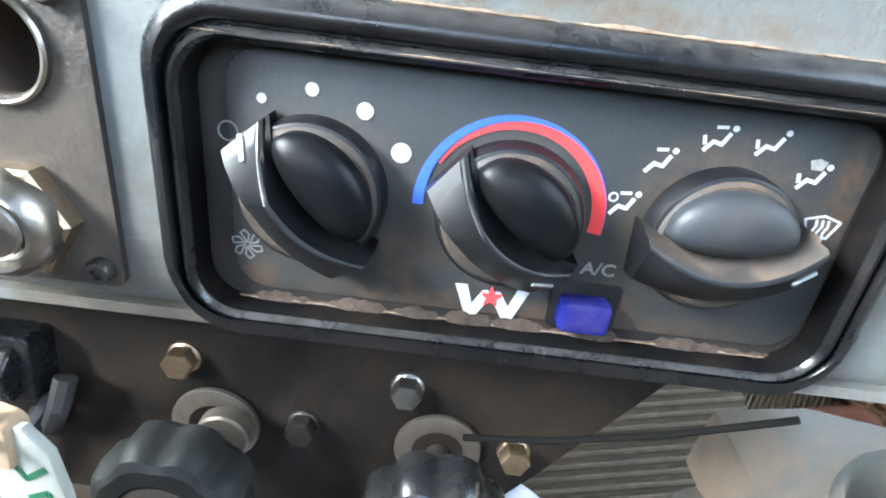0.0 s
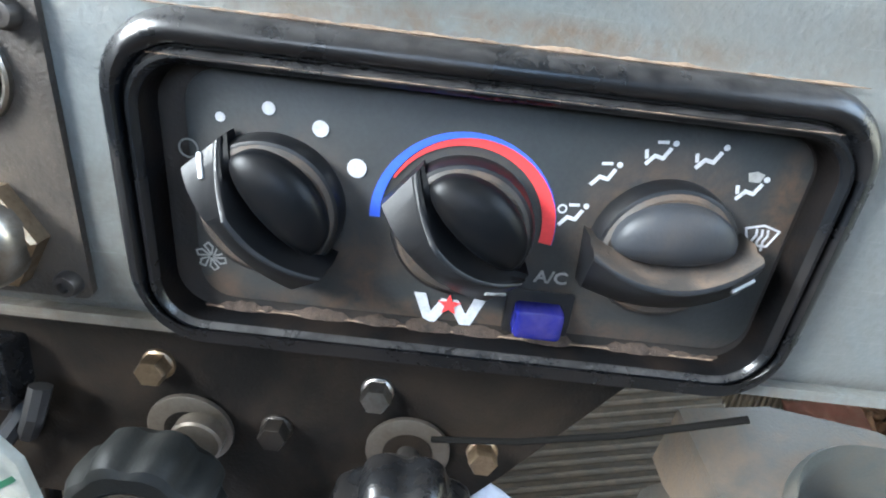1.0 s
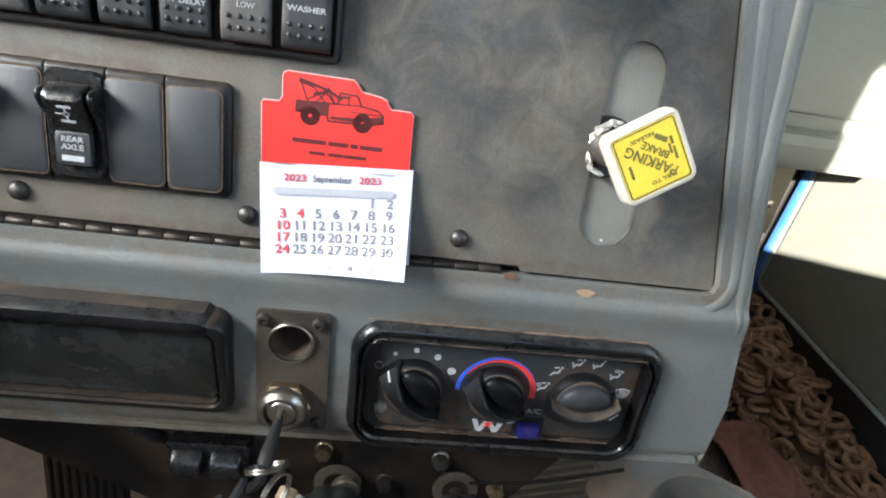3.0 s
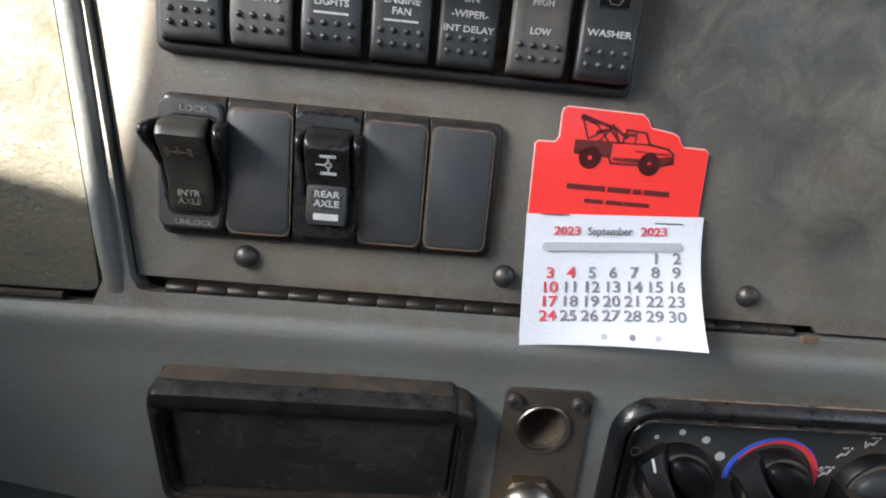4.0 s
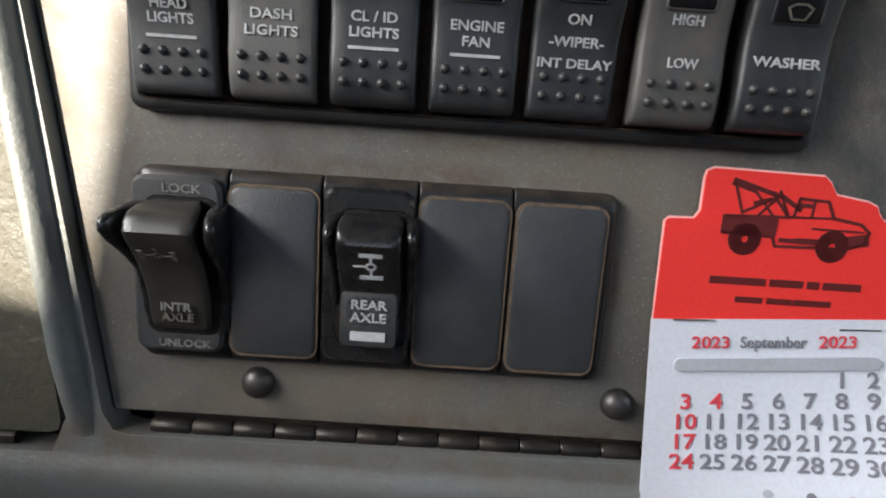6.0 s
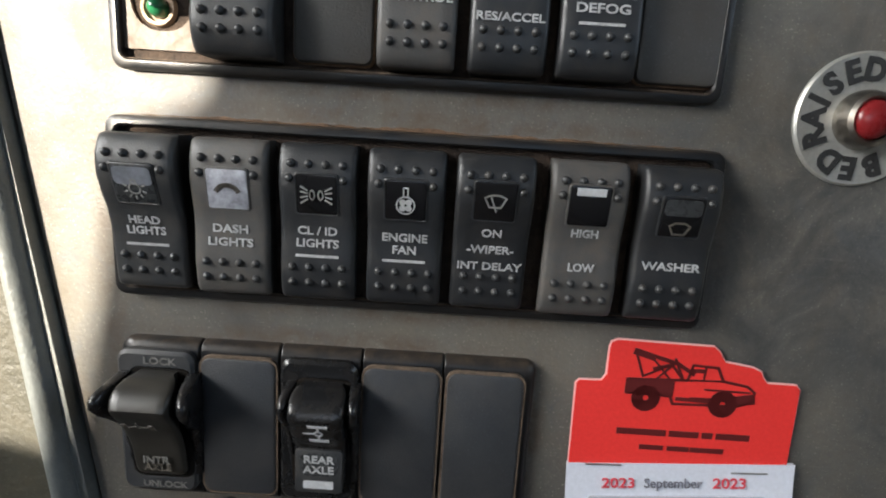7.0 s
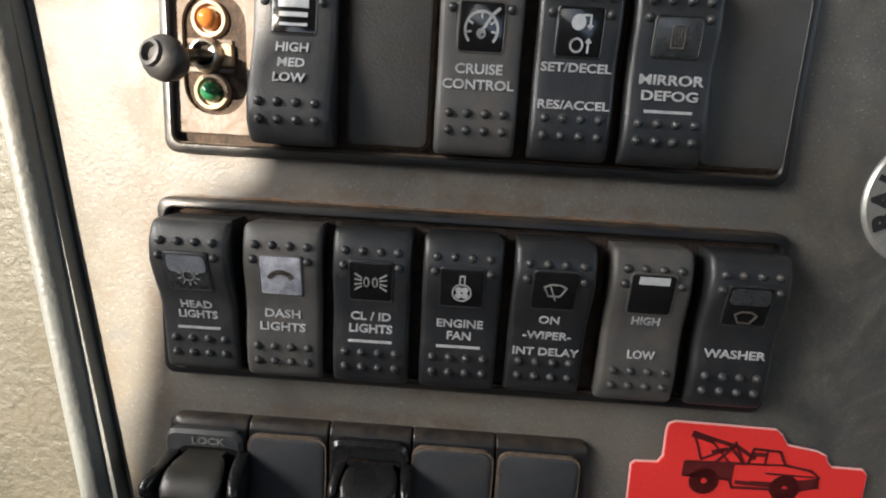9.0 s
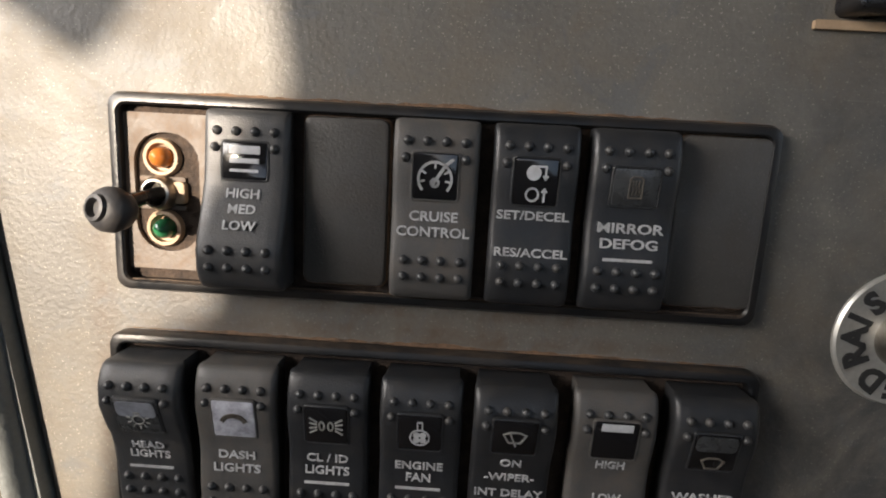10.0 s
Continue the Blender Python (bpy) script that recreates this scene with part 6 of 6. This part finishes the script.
def cab():
    fl = thing("floor", Matrix.Identity(4), "dusty brown rubber cab floor", "floor", kind="structure")
    part("floor_sheet", box(-0.82, 1.30, -1.34, 1.10, -0.04, 0.0), FLOOR_MAT, fl)
    roof = thing("ceiling", Matrix.Identity(4), "grey cab roof lining", "ceiling", kind="structure")
    part("roof_sheet", box(-0.82, 1.30, -1.34, 1.10, 1.75, 1.79), CAB_TRIM, roof)
    side = Matrix.Rotation(radians(90), 4, "Z")
    # driver side: unseen window; its rounded, stepped rear edge is made up to shape the sun patch
    sun_mask = [(-1.142, 1.152), (-1.0, 1.112), (0.10, 1.04), (0.28, 1.07), (0.05, 1.329), (-1.088, 1.329), (-1.118, 1.329), (-1.1316, 1.348), (-1.155, 1.42), (-1.179, 1.40), (-1.202, 1.359), (-1.184, 1.288), (-1.150, 1.262), (-1.148, 1.215), (-1.144, 1.165)]
    wall_with("wall_driver", Matrix.Translation((-0.78, 0, 0)) @ side, [(-1.34, 0), (1.1, 0), (1.1, 1.75), (-1.34, 1.75)], [sun_mask], 0.006, CAB_TRIM, "unseen driver side cab wall, window opening shaped to mask the sun")
    wall_with("wall_rear", Matrix.Translation((0, -1.30, 0)), [(-0.82, 0), (1.30, 0), (1.30, 1.75), (-0.82, 1.75)], [rrect(-0.33, 0.62, 1.125, 1.50, 0.02)], -0.006, CAB_TRIM, "rear cab wall with window")
    wall_with("wall_passenger", Matrix.Translation((1.22, 0, 0)) @ side, [(-1.34, 0), (1.1, 0), (1.1, 1.75), (-1.34, 1.75)], [rrect(-0.95, 0.20, 1.02, 1.55, 0.05)], -0.04, CAB_TRIM, "passenger side cab wall with window")
    wall_with("wall_front", Matrix.Translation((0, 1.02, 0)), [(-0.82, 0), (1.30, 0), (1.30, 1.75), (-0.82, 1.75)], [rrect(-0.70, 1.15, 1.05, 1.62, 0.06)], 0.04, CAB_TRIM, "front cab wall with windshield opening")
    # unseen wall added to keep light off the dash's lower left
    blocker = thing("wall_blocker", Matrix.Identity(4), "plain grey unseen wall, added to shade the dash's lower left", "wall", kind="structure")
    part("wall_sheet", box(-0.34, -0.31, -0.26, 0.10, 0.0, 0.87, 0.01), CAB_TRIM, blocker)
    d = thing("dash_top", Matrix.Identity(4), "grey padded dashboard top below the windshield", "dashboard")
    part("pad", box(-0.76, 0.36, 0.075, 1.00, 0.90, 0.945, 0.015, 3), FASCIA, d)

    ribbed("ribbed_mat", Matrix.Translation((0.335, 0.115, 0.335)) @ Matrix.Rotation(radians(38), 4, "X") @ Matrix.Rotation(radians(10), 4, "Z"), 0.24, 0.22, 30, "brown ribbed rubber mat over the engine cover", "mat", MAT_RIB)
    ribbed("floor_tread", Matrix.Translation((0.76, 0.53, 0.006)) @ Matrix.Rotation(radians(52), 4, "Z"), 0.34, 0.34, 44, "brown ribbed tread mat on the cab floor", "mat", MAT_RIB)
    h = thing("engine_cover", Matrix.Identity(4), "dusty dark engine cover under the dash", "cover")
    part("hump", box(-0.02, 0.40, 0.22, 1.00, 0.0, 0.40, 0.05, 4), FLOOR_MAT, h)
    part("slope", box(0.16, 0.46, 0.02, 0.30, 0.0, 0.25, 0.03, 3), UNDER, h)
    p = thing("accelerator_pedal", DASH @ Matrix.Translation((-0.150, 0.275, 0.40)), "ribbed black rubber pedal below the dash", "pedal")
    part("pad", box(-0.045, 0.045, 0, 0.012, -0.10, 0.085, 0.004), SEAL, p)
    for i in range(9):
        x = -0.038 + 0.0095 * i
        part("rib", box(x - 0.0026, x + 0.0026, -0.004, 0.002, -0.095, 0.080, 0.001, 1), FLOOR_MAT, p)
    part("arm", tube([(0, 0.012, -0.02), (0, 0.10, 0.06), (0, 0.40, 0.10), (0, 0.80, 0.02)], 0.010, 10), UNDER, p)


cab()


def passenger_side():
    d = thing("passenger_dash", Matrix.Identity(4), "pale grey passenger side dashboard with a lower ledge", "dashboard")
    prof = [(0.60, 0.525), (0.575, 0.530), (0.565, 0.545), (0.565, 0.572), (0.575, 0.586), (0.605, 0.592), (0.612, 0.600), (0.650, 0.80), (0.70, 0.93), (1.0, 0.95), (1.0, 0.525)]
    bm = bmesh.new()
    rows = [[bm.verts.new((x, y, z)) for y, z in prof] for x in (0.36, 0.70, 0.985)]
    for a, b in zip(rows, rows[1:]):
        for i in range(len(prof)):
            bm.faces.new((a[i], a[(i + 1) % len(prof)], b[(i + 1) % len(prof)], b[i]))
    bm.faces.new(rows[0])
    bm.faces.new(rows[-1])
    part("moulding", bm, DOOR_GREY, d)
    lid = part("glove_box_lid", box(-0.15, 0.15, -0.008, 0.004, 0.0, 0.165, 0.006, 3), DOOR_GREY, d)
    lid.matrix_basis = Matrix.Translation((0.85, 0.612, 0.612)) @ Matrix.Rotation(radians(-10.5), 4, "X")
    k = thing("kick_panel", Matrix.Identity(4), "dusty tan metal kick panel with screws beside the door", "panel")
    bm = bmesh.new()
    plan = [(0.60, 0.90), (0.80, 0.80), (0.885, 0.79), (0.90, 0.80), (1.00, 0.86), (1.06, 0.90)]
    rows = [[bm.verts.new((x, y, z)) for x, y in plan] for z in (0.0, 0.14, 0.30, 0.56)]
    for r, z in zip(rows, (0.0, 0.14, 0.30, 0.56)):
        for v in r:
            v.co.x += 0.05 * (z - 0.3) * (v.co.x > 0.86)
    for a, b in zip(rows, rows[1:]):
        for i in range(len(plan) - 1):
            bm.faces.new((a[i], a[i + 1], b[i + 1], b[i]))
    sheet = part("sheet", bm, KICK, k, smooth=20)
    mod = sheet.modifiers.new("thick", "SOLIDIFY")
    mod.thickness = 0.004
    flap = [(0.828, 0.515), (0.845, 0.44), (0.852, 0.39), (0.83, 0.317), (0.805, 0.283), (0.916, 0.312), (0.962, 0.334), (0.952, 0.515)]
    part("flap", slab(flap, 0.732, 0.738, 0.001), KICK, k, "bent tan cover flap")
    part("flap_seam", stroke(bmesh.new(), [(0.911, 0.330), (0.924, 0.412)], 0.0030, 0.7322, 0.0006), SEAL, k)
    # solid sheet in near black, painting the shade of an opening
    part("recess_panel", slab([(0.73, 0.515), (0.73, 0.300), (0.83, 0.300), (0.87, 0.515)], 0.744, 0.750), UNDER, k, "near-black sheet coloured as the shaded opening under the dash")
    part("screw", lathe([(0.008, 0.732), (0.008, 0.728), (0.004, 0.725)], 16, 0.935, 0.40), STEEL, k)
    w = thing("loose_wires", Matrix.Identity(4), "loose red and black wires under the passenger dash", "wiring")
    for mat, pts in ((WIRE_RED, [(0.798, 0.738, 0.428), (0.815, 0.728, 0.412), (0.835, 0.724, 0.398), (0.843, 0.724, 0.400), (0.840, 0.726, 0.425), (0.828, 0.736, 0.455), (0.822, 0.742, 0.480)]),
                     (SEAL, [(0.775, 0.740, 0.470), (0.790, 0.728, 0.400), (0.805, 0.724, 0.352), (0.832, 0.726, 0.345), (0.846, 0.738, 0.372)])):
        part("wire", tube(pts, 0.0032, 8), mat, w)
    g = thing("passenger_door", Matrix.Translation((1.08, 0, 0)), "grey passenger door trim with a black lower edge, closed", "door")
    part("trim_panel", box(0, 0.05, -0.35, 0.825, 0.150, 1.02, 0.012, 3), DOOR_GREY, g, "grey door trim panel")
    part("lower_strip", box(0.004, 0.05, -0.35, 0.815, 0.040, 0.146, 0.006, 2), SEAL, g, "black lower door strip")
    part("bead", tube([(0.000, -0.35, 0.149), (0.000, 0.80, 0.149), (0.004, 0.826, 0.165), (0.006, 0.832, 0.30), (0.006, 0.832, 1.0)], 0.005, 8), DOOR_GREY, g)
    part("door_edge", box(-0.004, 0.05, 0.832, 0.856, 0.11, 1.0, 0.005), BLUE_PAINT, g, "blue painted door edge")
    s = thing("door_seal", Matrix.Translation((1.085, 0.892, 0)), "black rubber door seal round the opening", "seal")
    part("seal_bead", tube([(0, -1.2, 0.022), (0, -0.05, 0.022), (0, -0.012, 0.035), (0, 0, 0.08), (0, 0, 1.0)], 0.012, 10), SEAL, s)
    part("sill", box(-0.01, 0.10, -1.2, 0.02, 0.0, 0.02, 0.006), KICK, s)


passenger_side()


def chain_pile():
    c = thing("chain", Matrix.Translation((0.98, 0.50, 0)), "heap of thick rusty steel chain on the cab floor", "chain")
    n = 28
    scale = 0.68
    link = tube([(0.0195 * math.cos(a), 0, 0.0195 * math.sin(a) + (0.0150 if math.sin(a) > 0 else -0.0150)) for a in np.linspace(0.06, 2 * math.pi + 0.06, n + 1)[:-1]], 0.0082, 8, True)
    bmesh.ops.scale(link, verts=link.verts[:], vec=(scale, scale, scale))
    first = part("link", link, CHAIN, c)
    rng = random.Random(4)
    first.matrix_basis = Matrix.Translation((0, 0, 0.02))

    def heap(x, y):
        edge = 0.83 + 0.16 * max(0, min(1, (0.72 - y) / 0.45)) - 0.05 * max(0, (0.35 - y) / 0.2)
        a = max(0, min(1, (x - edge) / 0.07)) * max(0, min(1, (1.10 - x) / 0.03)) * max(0, min(1, (0.93 - y) / 0.06))
        return a, 0.125 * a * (0.55 + 0.45 * max(0, min(1, (y - 0.2) / 0.5)))

    link_verts = [v.co.copy() for v in first.data.vertices]
    link_faces = [list(f.vertices) for f in first.data.polygons]
    more_verts, more_faces = [], []
    made = 0
    while made < 560:
        x, y = rng.uniform(0.80, 1.072), rng.uniform(0.12, 0.92)
        a, top = heap(x, y)
        if a < 0.12:
            continue
        z = 0.010 + top * rng.uniform(0.45, 1.0) if rng.random() < 0.75 else 0.010 + top * rng.uniform(0, 0.5)
        m = Matrix.Translation((x - 0.98, y - 0.50, z)) @ Matrix.Rotation(rng.uniform(0, 6.3), 4, "Z") @ Matrix.Rotation(radians(90) + rng.gauss(0, 0.45), 4, "X") @ Matrix.Rotation(rng.gauss(0, 0.5), 4, "Y")
        if made < 299:
            again("link", first.data, c, m)
        else:
            k = len(more_verts)
            more_verts += [m @ v for v in link_verts]
            more_faces += [[k + i for i in f] for f in link_faces]
        made += 1
    rest = bpy.data.meshes.new("link_tangle")
    rest.from_pydata(more_verts, [], more_faces)
    rest.materials.append(CHAIN)
    rest.polygons.foreach_set("use_smooth", [True] * len(rest.polygons))
    tagged(again("link_tangle", rest, c, Matrix.Identity(4)), "the rest of the tangled links", kind="stuff")
    core = bmesh.new()
    bmesh.ops.create_grid(core, x_segments=20, y_segments=40, size=1)
    for v in core.verts:
        x, y = 0.93 + v.co.x * 0.14, 0.52 + v.co.y * 0.42
        v.co = (x - 0.98, y - 0.50, max(0.001, heap(x, y)[1] * 0.72 - 0.004))
    part("chain_mound", core, FLOOR_MAT, c)


chain_pile()


def floor_litter():
    r = thing("red_cloth", Matrix.Translation((0.885, 0.385, 0.02)), "faded red shop rag crumpled on the cab floor", "rag")
    bm = bmesh.new()
    bmesh.ops.create_grid(bm, x_segments=26, y_segments=26, size=0.085)
    for v in bm.verts:
        v.co.z = 0.022 * (noise.noise(v.co * 16) + 0.5) + 0.008 * noise.noise(v.co * 50)
        v.co.x *= 0.8 + 0.25 * noise.noise(v.co * 9)
    o = part("cloth", bm, CLOTH_RED, r)
    o.modifiers.new("thick", "SOLIDIFY").thickness = 0.003
    b = thing("cardboard_piece", Matrix.Translation((0.825, 0.635, 0.022)) @ Matrix.Rotation(radians(25), 4, "Z") @ Matrix.Rotation(radians(8), 4, "X"), "tan scrap of cardboard on the floor", "cardboard")
    part("sheet", box(-0.05, 0.045, -0.035, 0.035, -0.003, 0.003, 0.001), CARDBOARD, b)
    for x in (-0.022, 0.006):
        chevron = stroke(bmesh.new(), [(x, 0.020), (x + 0.018, 0.0), (x, -0.020)], 0.006, 0.0, 0.0006)
        part("chevron", chevron, TAG, b, "white printed chevron").matrix_basis = Matrix.Translation((0, 0, 0.0032)) @ Matrix.Rotation(radians(-90), 4, "X")


floor_litter()
